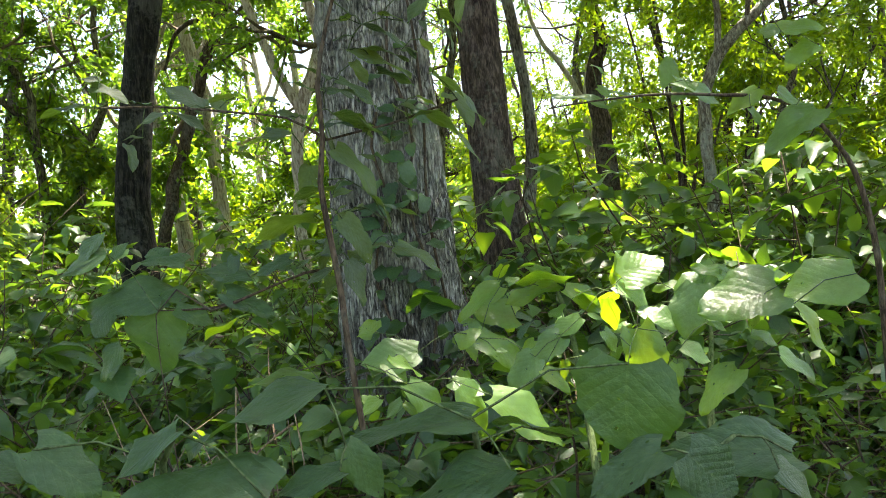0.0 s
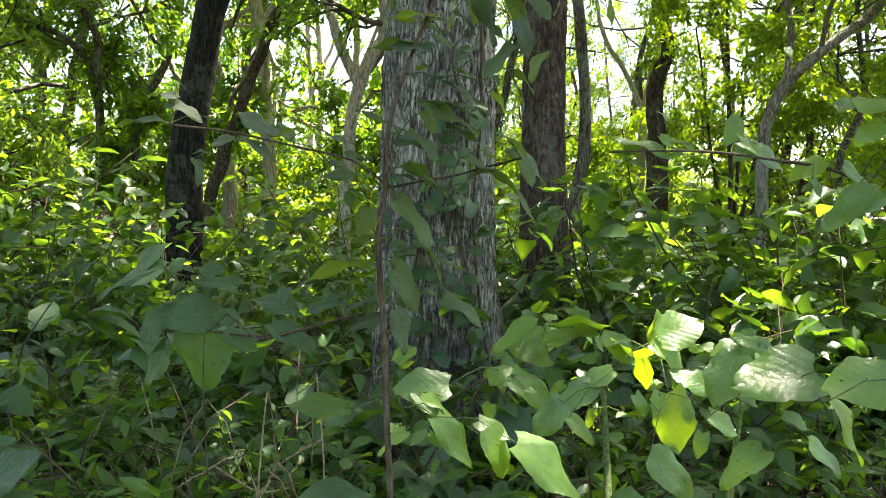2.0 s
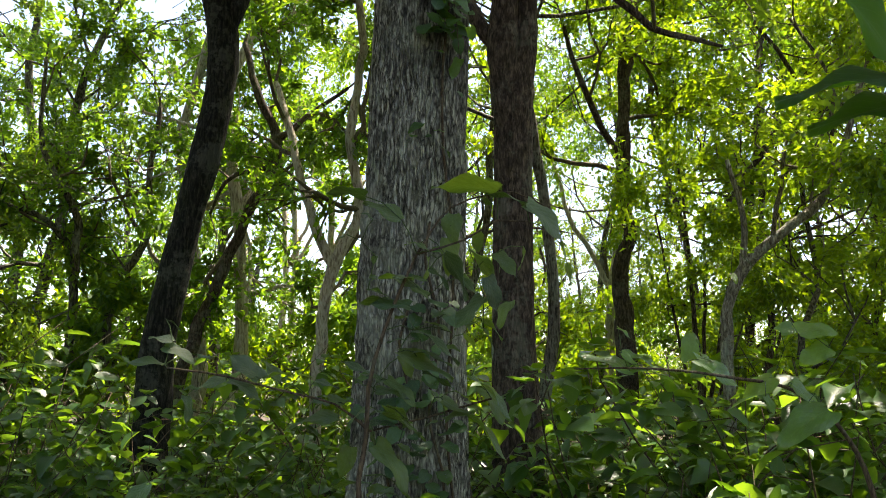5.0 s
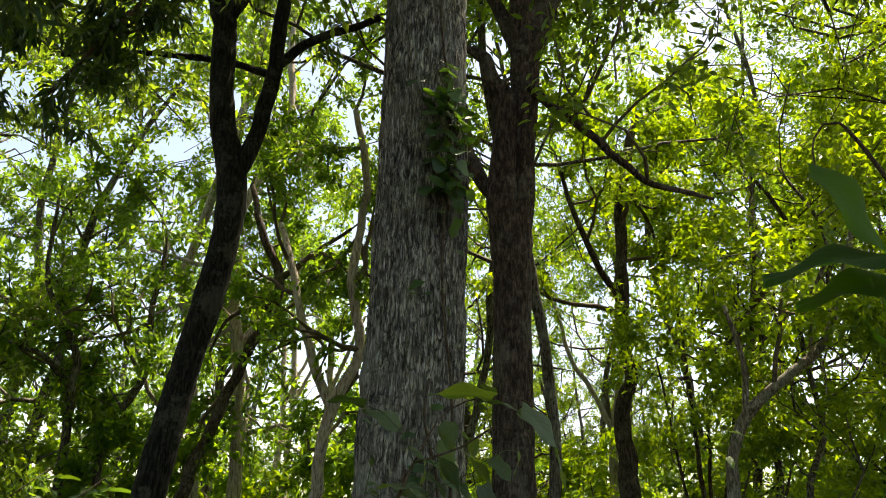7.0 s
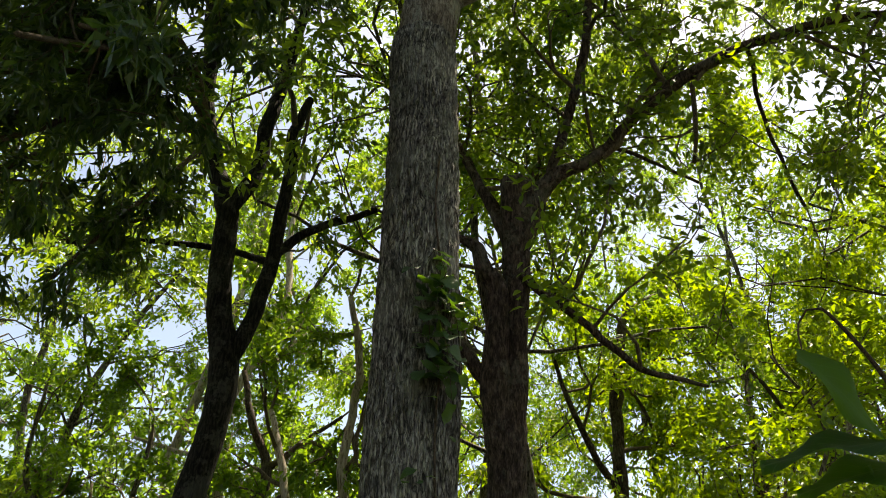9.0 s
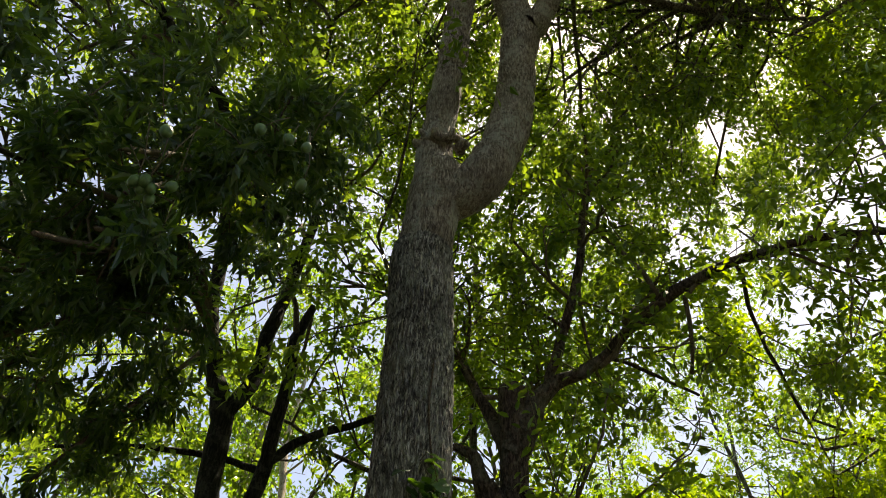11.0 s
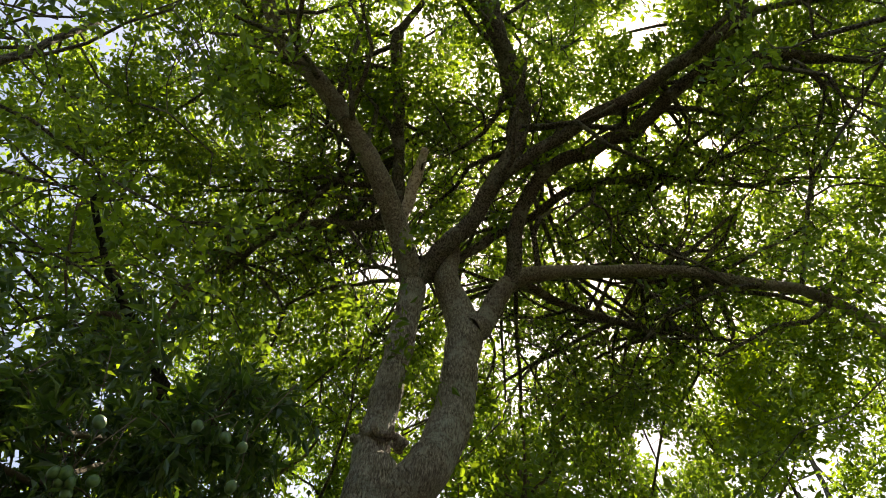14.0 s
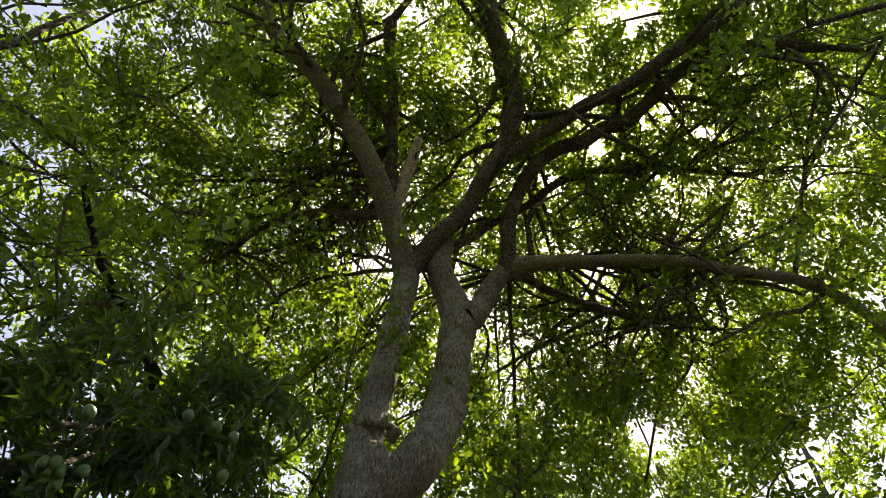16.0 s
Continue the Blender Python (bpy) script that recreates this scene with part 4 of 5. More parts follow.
for pale_x, pale_y, pale_seed in ((-3.95, 23.6, 71), (-3.6, 23.2, 72), (-2.3, 20.5, 73)):
    slim_tree("pale_tree", "distant slim tree with pale bark", (pale_x, pale_y), [(pale_x, pale_y, 2.5, 0.1), (pale_x + 0.1, pale_y, 5.0, 0.09), (pale_x - 0.15, pale_y, 8.0, 0.06)],
              [[(pale_x + 0.1, pale_y, 5.0, 0.06), (pale_x + 0.9, pale_y, 7.0, 0.04)]], BARK_PALE, LEAF_FAR, pale_seed, 1.2, 1.3, 1, 0.5, 0.2, 8)


# ---- the wood behind and around ----
def wood_tree(seed, height, spread, leaf, bark, low=0.25, leaves=12, size=0.17, limbs=16, thick=0.15, fine=1.0):
    rng = np.random.default_rng(seed)
    tree = thing("forest_tree", (0, 0, 0), "slender forest tree with a leafy sunlit crown", "tree", "trees of the wood behind")
    lean = rng.normal(0, 0.08, 2)
    pts = [(lean[0] * h * h / height + rng.normal(0, 0.24), lean[1] * h * h / height + rng.normal(0, 0.24), h, thick * (1 - 0.8 * h / height)) for h in np.linspace(0, height * 0.85, 7)]
    pts[0] = (0, 0, -0.15, thick * 1.35)
    v, f = tube_arrays(pts, 10, 0.3, None, 0.1)
    part("trunk", mesh_np("trunk", v, f, None, bark), tree)
    paths, tips = [], []
    rows = smooth_path(pts, 0.1)
    for k in range(limbs):
        at = rows[int((low + (1 - low) * (k + rng.uniform(0, 1)) / (limbs + 0.01)) * (len(rows) - 1))]
        a = rng.uniform(0, 2 * np.pi)
        grow(rng, at[:3], (math.cos(a), math.sin(a), rng.uniform(0.0, 0.7)), spread * rng.uniform(0.5, 0.95), max(0.015, at[3] * 0.45), 2, paths, tips, 3, 0.3, 0.03)
    clump = vnoise(np.array([p for p, d in tips]) * 0.95 + seed)
    tips = [t for t, c in zip(tips, clump) if c > -0.2]
    finish_crown(tree, rng, paths, tips, leaf, bark, leaves * 1.65 / fine ** 2, size * 0.95 * fine, 0.48, 0.35, along=0.24, least=0.009)
    return tree


WOOD = [wood_tree(101, 13, 2.8, LEAF_FAR, BARK_LIMB, 0.12, 12, 0.165, fine=0.74), wood_tree(102, 11, 2.9, LEAF_YELLOW, BARK_BROWN, 0.1, 12, 0.165, thick=0.07, fine=0.74), wood_tree(103, 15, 2.9, LEAF_FAR, BARK_PALE, 0.2, 12, 0.165, fine=0.74),
        wood_tree(104, 8, 2.4, LEAF_YELLOW, BARK_LIMB, 0.06, 12, 0.15, thick=0.055, fine=0.74), wood_tree(105, 12, 3.0, LEAF_CROWN, BARK_DARK, 0.12, 13, 0.16, thick=0.09, fine=0.74),
        wood_tree(106, 18, 4.6, LEAF_CROWN, BARK_LIMB, 0.48, 10, 0.15, 22, 0.15),
        wood_tree(107, 4.2, 1.7, LEAF_FAR, BARK_LIMB, 0.0, 8, 0.19, 12, 0.05), wood_tree(108, 3.4, 1.6, LEAF_YELLOW, BARK_LIMB, 0.0, 8, 0.18, 12, 0.04),
        wood_tree(109, 16, 3.6, LEAF_FAR, BARK_LIMB, 0.15, 6, 0.27, 18, 0.16, fine=0.8), wood_tree(110, 14, 3.4, LEAF_YELLOW, BARK_BROWN, 0.1, 6, 0.26, 18, 0.14, fine=0.8), wood_tree(111, 17, 3.6, LEAF_FAR, BARK_LIMB, 0.32, 10, 0.15, 20, 0.09, fine=0.85)]


def plant_wood():
    rng = np.random.default_rng(77)
    spots = [(5.4, 11.5, 1), (7.6, 12.0, 3), (5.9, 14.5, 1), (-8.2, 12.5, 2), (-7.4, 16.0, 0), (-3.0, 17.0, 0), (0.4, 18.5, 3), (3.2, 17.5, 1), (8.5, 8.5, 1), (-9.0, 8.0, 0), (-7.5, 10.5, 4), (9.5, 5.0, 0), (-4.6, 16.0, 2), (5.0, 9.5, 3), (-6.5, 2.5, 5)]
    # the first three stand unseen behind the camera, added to block sky light
    spots += [(6.0, -1.5, 5), (-2.0, -4.5, 5), (-5.5, -3.0, 0), (-9.5, 6.0, 5), (0.05, 9.8, 5), (9.0, 3.0, 5), (-6.4, 7.0, 5), (8.6, 9.8, 5), (-9.0, 14.0, 5), (6.6, 7.6, 1), (8.2, 14.5, 1), (-3.6, 14.6, 2), (1.3, 14.6, 10), (1.3, 9.9, 10), (8.8, 13.4, 10), (2.6, 21.0, 10), (4.9, 20.0, 10), (5.8, 17.2, 10), (7.0, 15.6, 10), (7.8, 18.2, 10)]
    for radius, count, half in ((21, 7, 42), (33, 12, 44)):
        for k in range(count):
            a = radians(-half + 2 * half * (k + rng.uniform(0.1, 0.9)) / count)
            q = radius * rng.uniform(0.93, 1.07)
            spots.append((q * math.sin(a), q * math.cos(a), 9 if a > 0.05 else 8))
    for k in range(7):
        a = radians(60 + 240 * k / 6)
        spots.append((17 * math.sin(a), 17 * math.cos(a), int(rng.integers(0, 5))))
    for radius, count in ((15.5, 9), (19, 11), (25, 13)):
        for k in range(count):
            a = radians(-40 + 80 * (k + rng.uniform(0.1, 0.9)) / count)
            spots.append((radius * math.sin(a), radius * math.cos(a), 6 + k % 2))
    # unseen rings at the back and sides, added to dim the skylight low down
    for radius, count in ((10, 5), (14, 8)):
        for k in range(count):
            a = radians(75 + 210 * (k + rng.uniform(0.1, 0.9)) / count)
            spots.append((radius * math.sin(a), radius * math.cos(a), (8, 9, 6)[k % 3]))
    for k in range(12):
        y = 38 + 7 * (k % 2)
        copy_thing(WOOD[9 if k % 3 else 8], pose(y * (0.06 + 0.026 * k), y, 0, 0, 0, rng.uniform(0, 360))).scale = [rng.uniform(0.72, 0.95)] * 3
    for k in range(8):
        y = rng.uniform(26, 34)
        copy_thing(WOOD[6 + k % 2], pose(y * (0.06 + 0.036 * k), y, -0.1, 0, 0, rng.uniform(0, 360)))
    used = set()
    for x, y, kind in spots:
        # a clearing lets the bright sky in
        if y > 13 and 0.08 < x / y < 0.31 and kind not in (7, 10):
            continue
        if y > 13.5 and -0.19 < x / y < -0.03 and kind not in (6, 7):
            continue
        z = float(ground_height(x, y)) - 0.03
        m = pose(x, y, z, 0, 0, rng.uniform(0, 360))
        if kind not in used:
            used.add(kind)
            WOOD[kind].matrix_basis = m
        else:
            copy_thing(WOOD[kind], m).scale = (1, 1, rng.uniform(0.88, 1.15))


plant_wood()


# ---- undergrowth ----
def shrub(seed, height, leaf, size, width, stems=7, per=14, template=OVATE, label="leafy green shrub of the undergrowth"):
    rng = np.random.default_rng(seed)
    bush = thing("shrub", (0, 0, 0), label, "shrub", "shrubs of the undergrowth")
    pos, way, sizes = [], [], []
    for k in range(stems):
        a = rng.uniform(0, 2 * np.pi)
        p, d = np.array((rng.normal(0, 0.1), rng.normal(0, 0.1), -0.05)), np.array((math.cos(a) * 0.45, math.sin(a) * 0.45, 1.0))
        h = height * rng.uniform(0.55, 1.1)
        rows, sides = [(*p, 0.008)], []
        for s in range(5):
            d = d + rng.normal(0, 0.16, 3) + (0, 0, -0.08)
            d /= np.linalg.norm(d)
            p = p + d * h / 5
            rows.append((*p, 0.008 * (1 - s / 6)))
            for b in range(max(1, per // 5) if s else 0):
                q = p - d * rng.uniform(0, h / 5)
                b1 = rng.uniform(0, 2 * np.pi)
                out = np.array((math.cos(b1), math.sin(b1), rng.uniform(-0.4, 0.35)))
                stalk = rng.uniform(0.03, 0.3)
                tip = q + out * stalk
                if stalk > 0.12:
                    if stalk > 0.26:
                        sides.append([(*q, 0.0035), (*tip, 0.002)])
                    for e in range(3):
                        pos.append(q + out * stalk * rng.uniform(0.3, 0.95))
                        way.append(out + rng.normal(0, 0.7, 3))
                        sizes.append(size * rng.uniform(0.5, 1.0))
                pos.append(tip)
                way.append(out + (0, 0, -0.3))
                sizes.append(size * rng.uniform(0.7, 1.3))
        v, f = joined([tube_arrays(rows, 3, 9.0)] + [tube_arrays(q, 3, 9.0) for q in sides])
        part("stem", mesh_np("stem", v, f, None, STEM), bush)
    part("foliage", leaves_mesh("foliage", blades(template, np.array(pos), np.array(way), np.array(sizes), width, rng, 0.3), leaf, True), bush)["kind"] = "stuff"
    return bush


SHRUBS = [shrub(201, 1.5, LEAF_SHRUB, 0.125, 0.7, 6, 15), shrub(202, 1.1, LEAF_SHRUB, 0.095, 0.62, 6, 15), shrub(203, 1.9, LEAF_SHRUB, 0.135, 0.7, 8, 15),
          shrub(204, 0.75, LEAF_SHRUB, 0.075, 0.58, 8, 15), shrub(205, 1.4, LEAF_BROAD, 0.17, 0.8, 6, 12)]


def plant_shrubs():
    rng = np.random.default_rng(88)
    used = set()
    n = 0
    while n < 245:
        y, a = rng.uniform(2.3, 9.5), rng.uniform(-0.66, 0.66)
        x = math.tan(a) * y
        if math.hypot(x, y - 4.6) < 0.6 or math.hypot(x + 2.65, y - 8.3) < 0.4 or math.hypot(x - 0.9, y - 6.94) < 0.4:
            continue
        n += 1
        kind = int(rng.choice((3, 3, 1) if y < 3.2 else (0, 1, 3, 4, 1) if y < 5 else (0, 1, 2, 4, 0, 2)))
        m = pose(x, y, float(ground_height(x, y)), 0, 0, rng.uniform(0, 360))
        s = rng.uniform(0.8, 1.15)
        if kind not in used:
            used.add(kind)
            SHRUBS[kind].matrix_basis = m
        else:
            copy_thing(SHRUBS[kind], m).scale = (s, s, s)


plant_shrubs()


def far_undergrowth():
    """The low growth farther back, where single plants run together."""
    rng = np.random.default_rng(93)
    vs, fs, us, n = [], [], [], 0
    for k in range(90):
        y, a = rng.uniform(9.0, 16), rng.uniform(-0.66, 0.66)
        x, turn, big = math.tan(a) * y, rng.uniform(0, 6.28), rng.uniform(0.9, 1.5)
        me = [c for c in SHRUBS[(0, 2, 0, 1)[k % 4]].children if c.name.startswith("foliage")][0].data
        v = np.zeros(len(me.vertices) * 3, np.float32)
        me.vertices.foreach_get("co", v)
        f = np.zeros(len(me.loops), np.int32)
        me.loops.foreach_get("vertex_index", f)
        v = v.reshape(-1, 3) * big
        c, q = math.cos(turn), math.sin(turn)
        vs.append(np.stack([x + c * v[:, 0] - q * v[:, 1], y + q * v[:, 0] + c * v[:, 1], v[:, 2] + float(ground_height(x, y))], 1))
        fs.append(f.reshape(-1, 3) + n)
        us.append(np.full((len(v), 2), 0.25))
        n += len(v)
    ob = new("undergrowth", leaves_mesh("undergrowth", (np.vstack(vs), np.vstack(fs), np.vstack(us)), LEAF_SHRUB))
    tagged(ob, "tangled green undergrowth between the trees", "undergrowth", kind="stuff")


far_undergrowth()


def tall_shrubs():
    """A bank of taller bushes between the trunks."""
    rng = np.random.default_rng(91)
    for x, y, s in ((-2.65, 7.5, 1.35), (1.3, 5.4, 1.4), (2.2, 5.6, 1.6), (3.1, 6.2, 1.6), (1.9, 6.9, 1.55), (3.9, 7.0, 1.65), (1.5, 8.0, 1.6), (4.6, 8.4, 1.7), (-1.2, 7.0, 1.15), (-3.6, 7.4, 1.5), (-4.4, 8.6, 1.7), (-0.9, 9.2, 1.6), (-1.9, 6.2, 1.1), (2.9, 9.2, 1.7), (5.4, 9.8, 1.8), (-5.6, 9.8, 1.8), (0.2, 10.4, 1.7), (2.6, 4.9, 1.4), (3.4, 5.2, 1.5), (-3.0, 5.8, 1.2), (-4.0, 6.4, 1.4), (-2.4, 9.6, 1.7), (-6.2, 11.5, 1.8), (4.2, 11.0, 1.8)):
        copy_thing(SHRUBS[2], pose(x, y, float(ground_height(x, y)), 0, 0, rng.uniform(0, 360))).scale = (s, s, s)


tall_shrubs()

sun_ball = bmesh.new()
bmesh.ops.create_icosphere(sun_ball, subdivisions=3, radius=9.5)
sun_mesh = bpy.data.meshes.new("sun_disc")
sun_ball.to_mesh(sun_mesh)
sun_ball.free()
sun_mesh.materials.append(GLOW)
sun_disc = tagged(new("backdrop_sun", sun_mesh), "white glaring disc of the sun", "sun", kind="structure")
sun_disc.location = (SUN_WAY + Vector((0.004, 0.022, 0.0))).normalized() * 2000


# ---- saplings near the eye: every leaf a piece of its own ----
def broad_leaf(seed, width=0.84, notch=0.1, droop=0.16, rows=13, material=LEAF_BROAD):
    """A heart-shaped blade one long that ends in a drawn-out tip: finely toothed, folded along the rib and waved between the veins."""
    rng = np.random.default_rng(seed)
    verts, uvs, faces = [], [], []
    twist, lean, wave, turn = rng.normal(0, 0.14), rng.normal(0, 0.07), rng.uniform(0.03, 0.065), rng.uniform(0, 6)
    cols = (-1, -0.7, -0.35, 0, 0.35, 0.7, 1) if rows > 8 else (-1, -0.55, 0, 0.55, 1)
    m = len(cols)
    for k in range(rows + 1):
        v = (k / rows) ** 1.25
        w = (v + 0.05) ** 0.42 * max(0.0, 1 - v) ** 0.72 / 0.46 * (1 - 0.28 * max(0.0, v - 0.6))
        for c in cols:
            tooth = (0.022 * (-1) ** k + 0.06 * math.sin(v * 8 + turn + 2 * c) + 0.035 * math.sin(v * 21 + 3 * turn - c)) * (abs(c) == 1)
            e = max(0.006, w * width / 2 * (1 + tooth))
            y = v - notch * c * c * max(0.0, 1 - v / 0.3)
            z = 0.16 * abs(c) * e - droop * v * v + wave * math.sin(v * 9 + turn + 1.2 * c) * abs(c) ** 1.5 + twist * c * e * v - 0.1 * e * c ** 4
            verts.append((c * e + lean * v * v, y, z))
            uvs.append((0.5 + c * min(w, 1) * 0.5, v))
    for k in range(rows):
        for c in range(m - 1):
            a = k * m + c
            faces += [(a, a + 1, a + m + 1), (a, a + m + 1, a + m)]
    return mesh_np("leaf", verts, faces, uvs, material)


SHAPES = ((301, 0.8, 0.12, 0.1), (302, 0.76, 0.06, 0.2), (303, 0.82, 0.15, 0.08), (304, 0.72, 0.03, 0.24), (305, 0.76, 0.1, 0.28), (306, 0.78, 0.08, 0.15))
BROAD = [broad_leaf(*shape, 13) for shape in SHAPES]
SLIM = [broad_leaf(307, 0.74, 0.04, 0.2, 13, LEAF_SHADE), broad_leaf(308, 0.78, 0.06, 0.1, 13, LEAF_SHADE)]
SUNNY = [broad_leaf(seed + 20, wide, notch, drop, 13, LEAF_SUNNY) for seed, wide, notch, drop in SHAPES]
DUSTY = [broad_leaf(seed, 0.74, 0.05, drop, 13, LEAF_DUSTY) for seed, drop in ((311, 0.3), (312, 0.16), (313, 0.4), (314, 0.24))]
SMALL = [broad_leaf(*shape, 6) for shape in SHAPES]


def sapling(name, label, stems, leaf_rows, seed, material=STEM, group="", shapes=BROAD, more=0, loose=0.08, lean=-0.7, slender=0.4):
    """Stems, and leaves placed one by one, each joined by its stalk to the nearest wood."""
    rng = np.random.default_rng(seed)
    base = Vector((stems[0][0][0], stems[0][0][1], 0))
    plant = thing(name, base, label, "sapling", group)
    o = np.array(base)
    wood = []
    for k, pts in enumerate(stems):
        pts = [tuple(p) for p in pts]
        if k == 0 or pts[0][2] < 1.0:
            x, y, z, r = pts[0]
            pts = [(x + 0.02, y + 0.04, float(ground_height(x, y)) - 0.03, r * 1.25), (x + 0.015, y + 0.01, z * 0.5, r * 1.1), *pts]
        rows = smooth_path(pts, 0.05)
        wood += [r for r in rows[:, :3]]
        v, f = tube_arrays(pts, 8, 0.04, None, 0.08)
        part("stem", mesh_np("stem", v - o, f, None, material), plant)
    wood = np.array(wood)
    rows = list(leaf_rows)
    for x, y, z, size, yaw, droop, wide in leaf_rows:
        for k in range(more):
            a, b, c = rng.normal(0, loose, 3)
            rows.append((x + a, y + abs(b) + 0.03, z + c * 0.7, size * rng.uniform(0.35, 0.75), yaw + rng.normal(0, 50), droop + rng.normal(0, 22), wide * rng.uniform(0.7, 1.2)))
    for x, y, z, size, yaw, droop, wide in rows:
        p = np.array((x, y, z))
        q = wood[np.argmin(((wood - p) ** 2).sum(1) + 0.3 * np.maximum(0, wood[:, 2] - p[2]) ** 2)]
        mid = (p + q) / 2 + (0, 0, 0.12 * np.linalg.norm(p - q))
        v, f = tube_arrays([(*q, 0.0012), (*mid, 0.001), (*p, 0.0009)], 4, 0.06)
        part("leaf_stalk", mesh_np("leaf_stalk", v - o, f, None, STALK), plant)
        wood = np.vstack([wood, mid, p])
        ob = part("leaf", shapes[int(rng.integers(0, len(shapes)))], plant)
        a, d = radians(yaw), radians(droop)
        along = Vector((math.cos(a) * math.cos(d), math.sin(a) * math.cos(d), math.sin(d)))
        # broad ones hang with the blade turned to the light of the path, slender ones lie flat
        flat = wide < slender
        up = Vector((rng.normal(0, 0.25), (-0.2 if flat else lean) + rng.normal(0, 0.25), 1.0))
        across = along.cross(up).normalized()
        m = Matrix((across, along, across.cross(along))).transposed().to_4x4()
        ob.matrix_local = Matrix.Translation(Vector(p - o)) @ m @ Matrix.Diagonal((size * (0.8 if flat else min(1.4, wide / 0.72)), size, size, 1))


CENTRAL_STEM = [(-0.07, 1.25, 1.16, 0.0046), (-0.07, 1.27, 1.32, 0.0046), (-0.08, 1.29, 1.48, 0.0046), (-0.07, 1.30, 1.55, 0.0042), (-0.07, 1.30, 1.63, 0.0040), (-0.05, 1.31, 1.73, 0.0030), (-0.02, 1.32, 1.82, 0.0030), (0.00, 1.33, 1.87, 0.0020)]
CENTRAL_TWIG_RIGHT = [(0.00, 1.33, 1.87, 0.0020), (0.09, 1.35, 1.90, 0.0020), (0.15, 1.35, 1.94, 0.0020), (0.21, 1.35, 1.94, 0.0020)]
CENTRAL_TWIG_TIP = [(0.00, 1.33, 1.87, 0.0025), (0.07, 1.46, 1.98, 0.0018), (0.19, 1.45, 2.02, 0.0018), (0.27, 1.44, 1.98, 0.0018)]
CENTRAL_TWIG_LEFT = [(-0.08, 1.36, 1.55, 0.0030), (-0.14, 1.39, 1.60, 0.0020), (-0.26, 1.42, 1.63, 0.0020), (-0.36, 1.45, 1.65, 0.0020), (-0.48, 1.47, 1.66, 0.0020)]
CENTRAL_TWIG_LOW = [(-0.08, 1.35, 1.34, 0.0030), (-0.13, 1.32, 1.34, 0.0020), (-0.21, 1.33, 1.32, 0.0020), (-0.29, 1.35, 1.30, 0.0020), (-0.39, 1.38, 1.30, 0.0010)]
CENTRAL_TWIG_MID = [(-0.08, 1.36, 1.55, 0.0020), (-0.01, 1.40, 1.57, 0.0020), (0.07, 1.44, 1.59, 0.0020), (0.15, 1.45, 1.61, 0.0020)]
CENTRAL_TOP_LEAVES = [
    (0.104, 1.426, 1.894, 0.104, -2, -37, 0.43), (0.129, 1.402, 1.8, 0.082, -178, -40, 0.74), (0.053, 1.386, 1.882, 0.098, -3, -51, 0.34),
    (0.005, 1.364, 1.811, 0.093, 178, 27, 0.31), (-0.037, 1.333, 1.78, 0.077, 179, 12, 0.27), (-0.003, 1.36, 1.733, 0.101, -1, -20, 0.25),
    (0.131, 1.42, 1.742, 0.057, -3, -51, 0.32), (0.065, 1.35, 1.73, 0.049, 178, 35, 0.31), (-0.033, 1.354, 1.824, 0.051, 1, 23, 0.33),
    (0.024, 1.385, 1.851, 0.054, -2, -25, 0.32), (0.126, 1.421, 1.762, 0.057, -2, -31, 0.46), (0.085, 1.424, 1.842, 0.06, -2, -41, 0.5),
]
CENTRAL_MID_LEAVES = [
    (0.108, 1.416, 1.652, 0.12, -2, -35, 0.3), (0.055, 1.425, 1.604, 0.151, -1, -20, 0.39), (-0.031, 1.359, 1.692, 0.112, -1, -19, 0.22),
    (-0.062, 1.317, 1.64, 0.077, 178, 34, 0.31), (-0.066, 1.322, 1.529, 0.099, -2, -35, 0.3), (-0.075, 1.315, 1.594, 0.05, -179, -23, 0.41),
    (-0.062, 1.324, 1.585, 0.082, -1, -14, 0.34), (-0.049, 1.337, 1.642, 0.073, -2, -30, 0.31), (-0.003, 1.369, 1.694, 0.073, -1, -3, 0.35),
    (0.017, 1.367, 1.656, 0.062, -1, -19, 0.38), (-0.075, 1.314, 1.566, 0.043, 0, 16, 0.43), (0.058, 1.393, 1.571, 0.057, 1, 32, 0.38),
    (-0.067, 1.326, 1.622, 0.057, 0, 8, 0.36),
]
CENTRAL_STEM_LEAVES = [
    (-0.11, 1.308, 1.424, 0.108, 180, -2, 0.4), (-0.028, 1.339, 1.463, 0.077, -2, -39, 0.37), (-0.066, 1.317, 1.417, 0.082, -3, -48, 0.5),
    (-0.072, 1.309, 1.465, 0.081, 179, 6, 0.27), (-0.008, 1.348, 1.434, 0.074, -1, -13, 0.36), (-0.072, 1.306, 1.389, 0.06, -178, -40, 0.53),
    (-0.063, 1.315, 1.351, 0.078, -8, -72, 0.31), (-0.072, 1.304, 1.343, 0.094, -180, -9, 0.24), (-0.075, 1.299, 1.455, 0.032, 1, 21, 0.53),
    (-0.025, 1.353, 1.568, 0.056, -1, -19, 0.41), (-0.071, 1.293, 1.317, 0.038, -180, -15, 0.44), (0.012, 1.385, 1.363, 0.081, -1, -13, 0.29),
    (-0.072, 1.315, 1.365, 0.075, 179, 3, 0.27),
]
